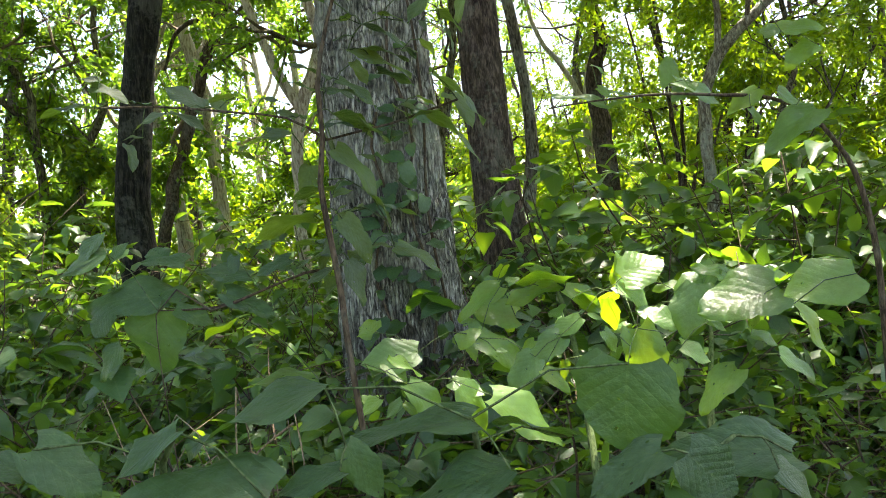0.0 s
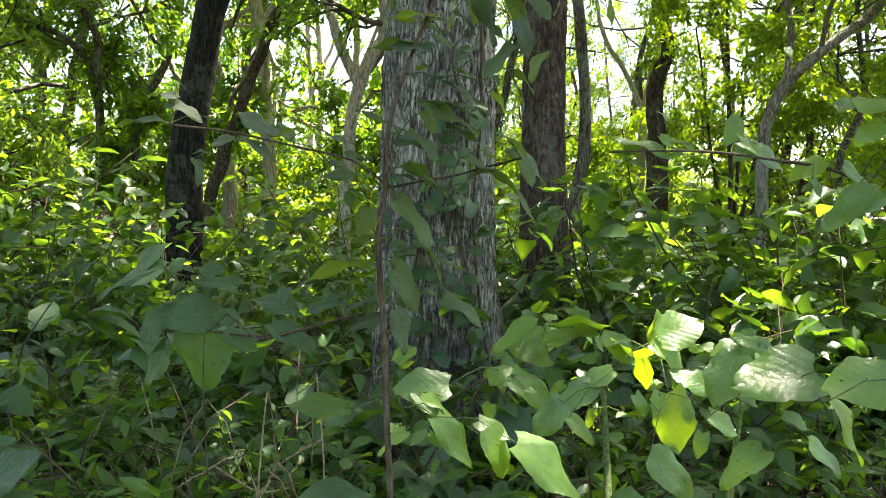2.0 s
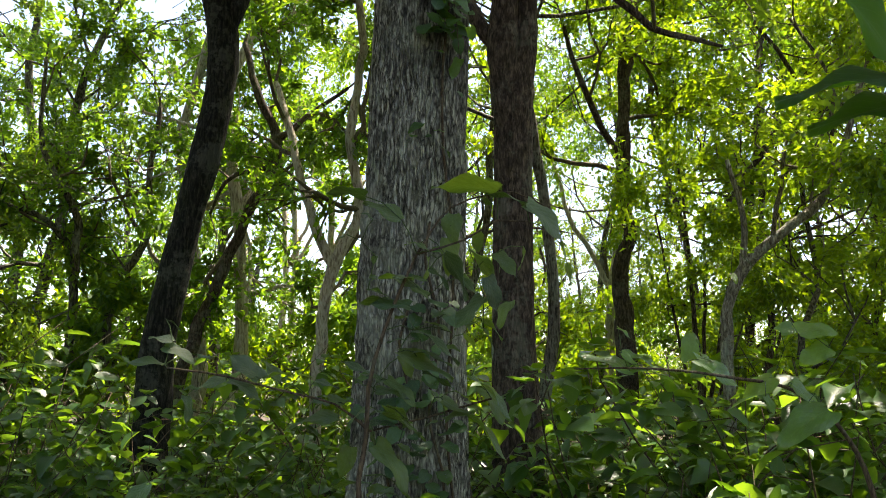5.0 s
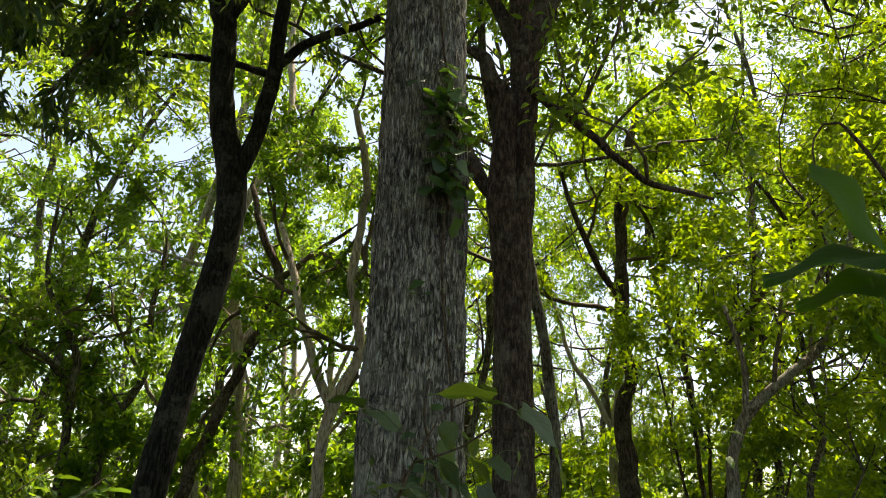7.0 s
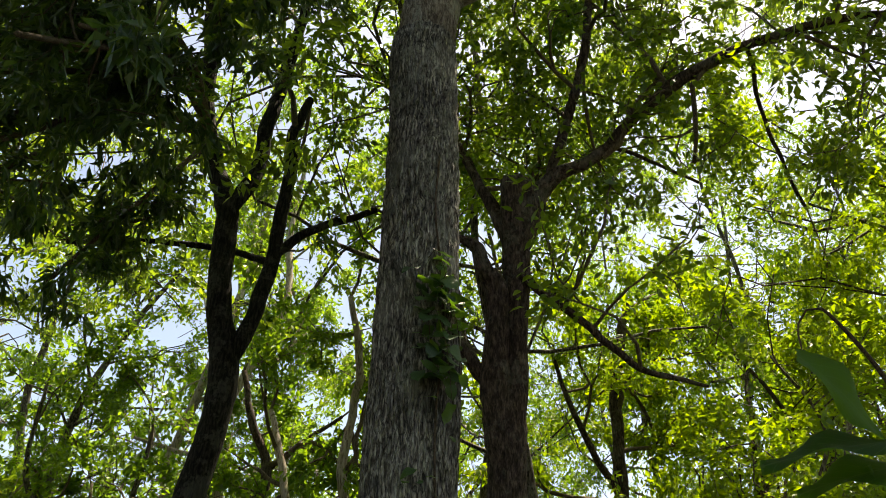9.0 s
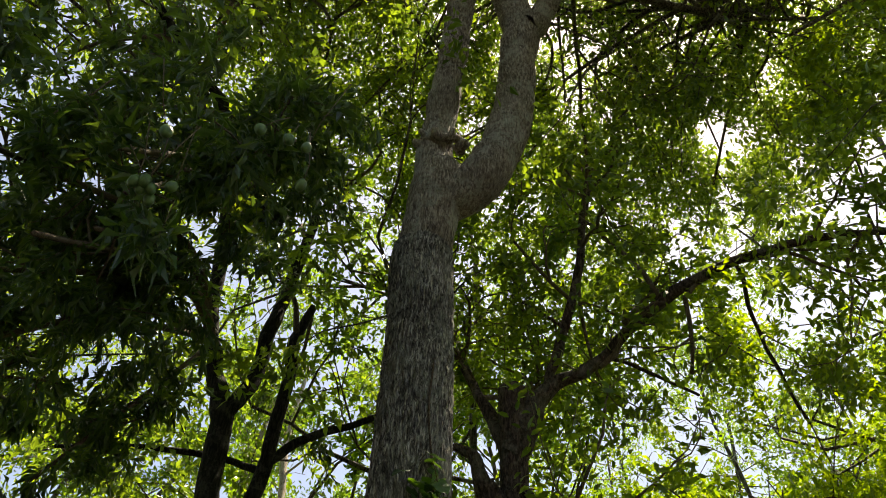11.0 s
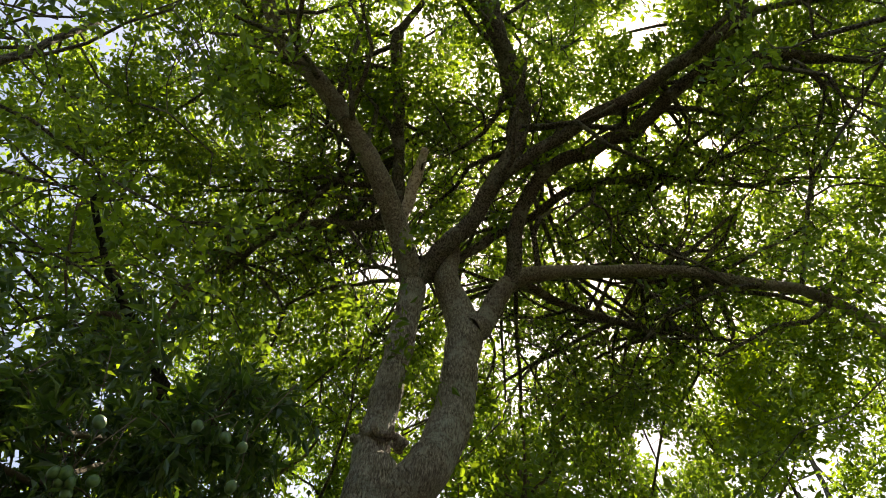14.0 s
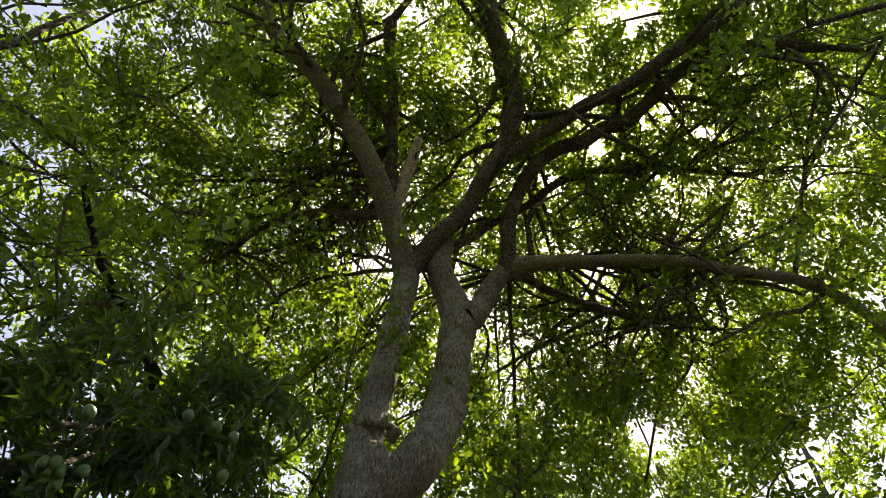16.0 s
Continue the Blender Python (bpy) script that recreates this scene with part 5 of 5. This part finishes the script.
CENTRAL_TIP_LEAVES = [
    (-0.03, 1.316, 1.931, 0.077, -178, 36, 0.53), (-0.097, 1.314, 1.973, 0.067, -179, 25, 0.35), (0.15, 1.345, 1.997, 0.121, 180, 17, 0.28),
    (0.202, 1.346, 1.972, 0.077, -179, 27, 0.39), (0.208, 1.365, 1.98, 0.105, 1, -32, 0.7), (0.273, 1.379, 1.906, 0.083, 10, -67, 0.42),
    (0.066, 1.332, 1.947, 0.054, 147, -81, 0.73), (-0.007, 1.304, 1.821, 0.071, 179, 12, 0.35), (-0.011, 1.308, 1.772, 0.073, 179, 10, 0.29),
    (0.132, 1.359, 1.834, 0.065, 9, -66, 0.46), (0.021, 1.319, 1.874, 0.041, -177, 44, 0.47),
]
CENTRAL_LEFT_LEAVES = [
    (-0.499, 1.501, 1.665, 0.098, 179, 18, 0.43), (-0.48, 1.493, 1.712, 0.048, 179, 22, 0.74), (-0.496, 1.492, 1.702, 0.066, -1, -8, 0.32),
    (-0.3, 1.469, 1.642, 0.078, 177, 43, 0.56), (-0.365, 1.469, 1.637, 0.064, 180, -1, 0.32), (-0.356, 1.459, 1.638, 0.076, -1, -18, 0.41),
    (-0.187, 1.418, 1.639, 0.048, -1, -11, 0.5), (-0.139, 1.394, 1.572, 0.091, 180, 2, 0.24), (-0.236, 1.438, 1.649, 0.043, 179, 18, 0.38),
    (-0.13, 1.395, 1.597, 0.036, 178, 33, 0.44),
]
CENTRAL_LOW_LEAVES = [
    (-0.483, 1.44, 1.403, 0.136, -180, -13, 0.54), (-0.382, 1.415, 1.319, 0.145, 179, 9, 0.43), (-0.395, 1.405, 1.299, 0.109, -170, -77, 1.08),
    (-0.344, 1.408, 1.375, 0.076, 179, 13, 0.63), (-0.231, 1.365, 1.34, 0.087, 179, 16, 0.45), (-0.267, 1.345, 1.317, 0.084, -2, -29, 0.46),
    (-0.356, 1.364, 1.301, 0.065, -1, -22, 0.54), (-0.478, 1.439, 1.391, 0.043, 2, 46, 0.71), (-0.345, 1.395, 1.317, 0.044, 179, 23, 0.68),
    (-0.158, 1.326, 1.362, 0.058, -180, -15, 0.42), (-0.493, 1.483, 1.239, 0.075, -178, -46, 0.57),
]
BROAD_STEM = [(0.41, 1.81, 0.52, 0.0100), (0.43, 1.93, 0.80, 0.0100), (0.44, 2.04, 0.97, 0.0080), (0.44, 2.12, 1.10, 0.0070), (0.42, 2.14, 1.19, 0.0050)]
BROAD_STEM_B = [(0.62, 1.67, 0.59, 0.0100), (0.67, 1.77, 0.86, 0.0090), (0.71, 1.85, 0.99, 0.0070), (0.74, 1.92, 1.09, 0.0050), (0.70, 1.95, 1.16, 0.0040)]
BROAD_LEAVES_A = [
    (0.268, 2.128, 1.222, 0.14, -179, -22, 0.5), (0.306, 2.174, 1.136, 0.114, 179, 10, 0.71), (0.42, 2.126, 1.213, 0.147, -180, -9, 0.41),
    (0.434, 2.076, 1.223, 0.146, 179, 17, 0.22), (0.428, 2.076, 1.202, 0.146, -2, -31, 0.51), (0.191, 2.023, 1.108, 0.149, -2, -31, 0.5),
    (0.31, 1.92, 1.062, 0.105, -178, -46, 0.68), (0.033, 1.824, 1.118, 0.133, 180, -2, 0.61), (0.005, 1.772, 1.06, 0.144, -3, -50, 0.44),
    (0.176, 1.67, 1.033, 0.185, -2, -36, 0.54), (-0.156, 1.526, 1.132, 0.146, 179, 8, 0.22), (0.131, 1.973, 1.101, 0.07, 1, 38, 0.68),
    (0.375, 1.922, 1.101, 0.099, -179, -35, 0.61), (-0.054, 1.672, 1.053, 0.08, -179, -27, 0.6),
]
BROAD_LEAVES_B = [
    (0.538, 1.926, 1.225, 0.117, 1, 21, 0.77), (0.522, 1.925, 1.213, 0.112, -2, -30, 0.66), (0.819, 1.722, 1.186, 0.179, -180, -10, 0.71),
    (0.854, 1.473, 1.221, 0.131, -180, -9, 0.71), (0.731, 1.472, 1.179, 0.142, -4, -56, 0.54), (0.781, 1.873, 1.204, 0.096, 179, 22, 0.42),
    (0.519, 1.771, 1.123, 0.143, -10, -76, 0.58), (0.439, 1.618, 1.026, 0.132, -2, -31, 0.53), (0.691, 1.666, 1.031, 0.12, -179, -34, 0.56),
    (0.676, 1.923, 1.175, 0.099, 1, 35, 0.55), (0.633, 1.87, 1.116, 0.09, 178, 26, 0.66), (0.614, 1.769, 1.074, 0.074, -2, -30, 0.75),
    (0.738, 1.567, 1.071, 0.091, -2, -29, 0.55), (0.429, 1.923, 1.143, 0.092, -179, -27, 0.66),
]
LOW_STEM = [(0.074, 0.742, 1.127, 0.004), (0.071, 0.723, 1.164, 0.004), (0.072, 0.723, 1.193, 0.003), (0.068, 0.704, 1.218, 0.002)]
LOW_LEAVES_A = [
    (0.066, 0.687, 1.221, 0.114, 177, 2, 0.35), (-0.048, 0.67, 1.263, 0.119, 177, -7, 0.15), (0.211, 0.719, 1.246, 0.081, -178, -76, 0.99),
    (0.157, 0.76, 1.178, 0.07, 177, 23, 0.36), (-0.035, 0.653, 1.22, 0.051, -5, -59, 0.49), (0.09, 0.646, 1.189, 0.091, 177, -6, 0.37),
    (-0.04, 0.637, 1.206, 0.056, 177, -12, 0.43),
]
LOW_STEM_LEFT = [(-0.177, 0.695, 1.146, 0.004), (-0.181, 0.676, 1.191, 0.003), (-0.179, 0.666, 1.22, 0.003), (-0.164, 0.656, 1.246, 0.002)]
LOW_LEAVES_B = [
    (-0.276, 0.665, 1.243, 0.063, -4, -40, 0.58), (-0.092, 0.616, 1.197, 0.118, 177, 10, 0.31), (-0.16, 0.644, 1.249, 0.065, 178, -29, 0.41),
    (-0.287, 0.665, 1.225, 0.039, 176, 33, 0.56),
]
LOW_STEM_RIGHT = [(0.273, 0.731, 1.075, 0.004), (0.265, 0.712, 1.123, 0.004), (0.26, 0.703, 1.156, 0.003), (0.295, 0.712, 1.174, 0.002)]
LOW_LEAVES_C = [
    (0.344, 0.711, 1.153, 0.109, 177, 15, 0.42), (0.241, 0.678, 1.174, 0.057, -4, -50, 0.79), (0.22, 0.679, 1.178, 0.07, 178, -20, 0.47),
    (0.315, 0.674, 1.153, 0.044, -4, -38, 0.74),
]
EDGE_STEM = [(-0.58, 0.97, 0.97, 0.0040), (-0.59, 1.02, 1.09, 0.0040), (-0.59, 1.05, 1.15, 0.0030)]
EDGE_LEAVES = [
    (-0.577, 1.029, 1.142, 0.085, 1, 31, 0.73), (-0.571, 1.031, 1.201, 0.038, 0, 12, 0.47), (-0.547, 1.028, 1.128, 0.038, 0, 12, 0.78),
]
ARCH_TWIG = [(1.29, 2.13, 1.31, 0.0080), (1.19, 2.14, 1.56, 0.0060), (1.06, 2.15, 1.65, 0.0050), (0.93, 2.15, 1.67, 0.0050), (0.78, 2.16, 1.69, 0.0040), (0.64, 2.20, 1.70, 0.0030), (0.47, 2.24, 1.69, 0.0020)]
ARCH_LEAVES = [
    (0.814, 2.245, 1.72, 0.092, 38, 86, 0.52), (0.818, 2.195, 1.722, 0.146, -2, -28, 0.45), (1.018, 2.142, 1.673, 0.101, -179, -34, 0.6),
    (0.861, 2.195, 1.717, 0.076, -179, -36, 0.7), (0.642, 2.295, 1.693, 0.153, 179, 20, 0.28), (0.691, 2.244, 1.687, 0.099, -1, -16, 0.38),
    (0.625, 2.297, 1.741, 0.079, -2, -34, 0.49), (1.022, 1.996, 1.79, 0.109, 0, 16, 0.57), (1.107, 1.994, 1.749, 0.089, -180, -19, 0.63),
    (1.088, 1.987, 1.587, 0.162, -179, -25, 0.35), (1.045, 2.091, 1.655, 0.107, -2, -33, 0.47), (0.906, 2.108, 2.037, 0.06, -1, -8, 0.4),
]
SIDE_TWIG = [(1.990, 2.570, 2.320, 0.0160), (1.870, 2.510, 2.640, 0.0120), (1.710, 2.400, 2.970, 0.0090), (1.510, 2.340, 3.190, 0.0060), (1.420, 2.360, 3.130, 0.0040), (1.410, 2.360, 2.980, 0.0030)]
SIDE_LEAVES = [(1.367, 2.322, 2.978, 0.473, 15, -30, 0.45), (1.731, 2.391, 2.704, 0.524, 175, -5, 0.45), (1.722, 2.526, 2.434, 0.242, -139, 54, 0.5), (1.765, 2.474, 2.647, 0.414, 173, -10, 0.45), (1.695, 2.521, 2.335, 0.203, -144, 51, 0.49)]


sapling("sapling", "tall thin sapling with drooping dusty green leaves", [CENTRAL_STEM, CENTRAL_TWIG_RIGHT, CENTRAL_TWIG_TIP, CENTRAL_TWIG_LEFT, CENTRAL_TWIG_LOW, CENTRAL_TWIG_MID],
        CENTRAL_TOP_LEAVES + CENTRAL_TIP_LEAVES + CENTRAL_MID_LEAVES + CENTRAL_STEM_LEAVES + CENTRAL_LEFT_LEAVES, 401, more=1, loose=0.05, shapes=DUSTY, lean=-0.5, slender=0.5)
sapling("sapling", "young plant with round green leaves in shade", [CENTRAL_TWIG_LOW[::-1]], CENTRAL_LOW_LEAVES, 410, more=1, loose=0.06, lean=-0.9)
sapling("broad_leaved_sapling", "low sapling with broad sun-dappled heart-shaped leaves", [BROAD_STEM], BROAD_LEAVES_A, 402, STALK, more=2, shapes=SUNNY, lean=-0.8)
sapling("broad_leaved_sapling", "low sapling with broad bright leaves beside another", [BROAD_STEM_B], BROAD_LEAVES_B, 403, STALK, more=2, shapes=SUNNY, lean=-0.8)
sapling("low_plant", "low plant with large rough green leaves", [LOW_STEM], LOW_LEAVES_A, 404, STALK)
sapling("low_plant", "low plant with rounded leaves in shade", [LOW_STEM_LEFT], LOW_LEAVES_B, 405, STALK)
sapling("low_plant", "low plant with upright large leaves", [LOW_STEM_RIGHT], LOW_LEAVES_C, 406, STALK)
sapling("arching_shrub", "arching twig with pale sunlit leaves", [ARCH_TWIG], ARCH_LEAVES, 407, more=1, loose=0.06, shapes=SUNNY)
sapling("arching_shrub", "twig with large shaded leaves hanging over", [SIDE_TWIG], SIDE_LEAVES, 408, shapes=SLIM)
sapling("low_plant", "small plant with rounded bright leaves", [EDGE_STEM], EDGE_LEAVES, 409, STALK)


# ---- climbing vine on the big trunk ----
def climbing_vine():
    rng = np.random.default_rng(501)
    vine = thing("climbing_vine", (0, 4.3, 0), "leafy green vine climbing the grey trunk", "vine")
    o = np.array((0, 4.3, 0))

    def on_bark(a, z):
        r = np.interp(z, [0.1, 0.6, 1.2, 2.4, 4.0, 6.0], [0.48, 0.4, 0.355, 0.32, 0.3, 0.285])
        return np.array((r * math.sin(a), 4.6 - r * math.cos(a), z))

    for start, end, top in ((0.5, 0.25, 2.5), (0.75, 0.4, 5.4), (-0.5, -0.1, 2.0)):
        pts = [(*on_bark(start + (end - start) * k / 11 + 0.12 * math.sin(k * 1.7), 0.05 + top * k / 11), 0.008) for k in range(12)]
        v, f = tube_arrays(pts, 5, 0.08)
        part("stem", mesh_np("stem", v - o, f, None, STEM), vine)
    for low, high, count, mid, size in ((0.7, 2.4, 46, 0.3, 0.1), (3.67, 4.48, 60, 0.35, 0.105), (2.4, 4.4, 12, 0.45, 0.08), (0.6, 1.7, 20, -0.35, 0.1)):
        for k in range(count):
            p = on_bark(mid + rng.normal(0, 0.3), rng.uniform(low, high))
            away = np.array((p[0], p[1] - 4.6, 0)) / np.hypot(p[0], p[1] - 4.6)
            ob = part("leaf", SMALL[int(rng.integers(0, 6))], vine)
            along = Vector((*(away[:2] * 0.6 + rng.normal(0, 0.5, 2)), rng.uniform(-0.9, 0.1))).normalized()
            across = along.cross(Vector((*(away[:2] * 0.7), 0.8)) + Vector(rng.normal(0, 0.25, 3))).normalized()
            m = Matrix((across, along, across.cross(along))).transposed().to_4x4()
            ob.matrix_local = Matrix.Translation(Vector(p + away * rng.uniform(0.0, 0.1) - o)) @ m @ Matrix.Scale(size * rng.uniform(0.6, 1.3), 4)


climbing_vine()


def hanging_vine():
    """A leafy tuft of the vine that stands off the trunk and catches the sun."""
    rng = np.random.default_rng(507)
    o = np.array((0.13, 4.42, 4.13))
    vine = thing("climbing_vine", o, "bright tuft of vine leaves beside the grey trunk", "vine")
    for k in range(7):
        a = rng.normal(0, 0.1, 3)
        pts = [(-0.12 + a[0] * 0.3, 0.0, 0.1 + a[1], 0.004), (a[0] * 0.6, -0.1 + a[2] * 0.3, 0.22 + a[1], 0.003), (0.1 + a[0], -0.12 + a[2], -0.1 + a[1], 0.0025), (0.14 + a[0], -0.1 + a[2], -0.45 + a[1], 0.0015)]
        v, f = tube_arrays(pts, 4, 0.08)
        part("stem", mesh_np("stem", v, f, None, STEM), vine)
        for x, y, z, r in smooth_path(pts, 0.09)[2:]:
            ob = part("leaf", SMALL[int(rng.integers(0, 6))], vine)
            along = Vector((rng.normal(0.2, 0.6), rng.normal(-0.3, 0.6), rng.uniform(-0.9, 0.2))).normalized()
            across = along.cross(Vector(rng.normal(0, 0.5, 3)) + Vector((0, -0.3, 0.9))).normalized()
            m = Matrix((across, along, across.cross(along))).transposed().to_4x4()
            ob.matrix_local = Matrix.Translation((x, y, z)) @ m @ Matrix.Scale(rng.uniform(0.06, 0.13), 4)


hanging_vine()


# ---- dry stalks and fallen leaves ----
def dry_stalks(x, y, seed, count=4, reach=0.6):
    rng = np.random.default_rng(seed)
    clump = thing("dry_stalks", (x, y, 0), "clump of dead straw-coloured bent stalks", "dry stalk")
    z0 = float(ground_height(x, y))
    for k in range(count):
        a, h = rng.uniform(0, 6.28), rng.uniform(0.4, 1.0)
        dx, dy = math.cos(a) * reach * rng.uniform(0.3, 1), math.sin(a) * reach * rng.uniform(0.3, 1)
        pts = [(rng.normal(0, 0.04), rng.normal(0, 0.04), z0 - 0.03, 0.003), (dx * 0.3 + rng.normal(0, 0.05), dy * 0.3, z0 + h * 0.6, 0.0026), (dx * 0.5, dy * 0.6 + rng.normal(0, 0.05), z0 + h, 0.0022), (dx * 0.9, dy * 0.9, z0 + h * rng.uniform(0.8, 1.0), 0.0018), (dx * 1.3, dy * 1.3, z0 + h * rng.uniform(0.4, 0.8), 0.0012)]
        v, f = tube_arrays(pts, 4, 0.12)
        part("stalk", mesh_np("stalk", v, f, None, DRY), clump)


for stalk_x, stalk_y, stalk_seed in ((-0.45, 2.0, 601), (-0.32, 2.15, 602), (-0.85, 2.7, 603)):
    dry_stalks(stalk_x, stalk_y, stalk_seed)

DRY_VINE = [
    [(-0.247, 1.752, 1.008, 0.0026), (-0.315, 1.784, 0.967, 0.0022), (-0.364, 1.815, 0.927, 0.0019), (-0.395, 1.845, 0.87, 0.0015), (-0.417, 1.874, 0.81, 0.0011)],
    [(-0.484, 1.762, 0.945, 0.0026), (-0.439, 1.788, 0.904, 0.0022), (-0.394, 1.815, 0.869, 0.0019), (-0.331, 1.842, 0.87, 0.0015)],
    [(-0.345, 1.755, 0.959, 0.0026), (-0.323, 1.783, 0.924, 0.0022), (-0.317, 1.811, 0.874, 0.0019), (-0.322, 1.84, 0.808, 0.0015)],
    [(-0.36, 1.755, 0.935, 0.0026), (-0.341, 1.784, 0.908, 0.0022), (-0.337, 1.812, 0.869, 0.0019), (-0.344, 1.841, 0.809, 0.0015)],
]


def dry_vine():
    """Dead pale runner that arches out of the ground and loops back on itself."""
    x, y = DRY_VINE[0][-1][:2]
    vine = thing("dry_vine", (x, y, 0), "looped dead vine with bare pale woody shoots", "vine")
    o = np.array((x, y, 0.0))
    for k, pts in enumerate(DRY_VINE):
        if k in (0, 2, 3):
            u, v, w, r = pts[-1]
            pts = pts + [(u + 0.02 - 0.03 * k, v + 0.05, w * 0.55, r), (x + 0.02 * k, y + 0.12, float(ground_height(x, y + 0.12)) - 0.02, r)]
        v, f = tube_arrays(pts, 6, 0.03, None, 0.1)
        part("shoot", mesh_np("shoot", v - o, f, None, DRY), vine)


dry_vine()


def fallen_leaves():
    rng = np.random.default_rng(611)
    n = 2600
    y = rng.uniform(0.8, 9, n)
    x = y * rng.uniform(-0.75, 0.75, n)
    pos = np.stack([x, y, ground_height(x, y) + 0.012], 1)
    way = np.stack([rng.normal(0, 1, n), rng.normal(0, 1, n), rng.normal(0, 0.15, n)], 1)
    ob = new("leaf_litter", leaves_mesh("leaf_litter", blades(FOLD, pos, way, rng.uniform(0.06, 0.15, n), 0.5, rng, 0.2), LEAF_DEAD))
    tagged(ob, "brown dead leaves scattered over the soil", "leaf litter", kind="stuff")


fallen_leaves()
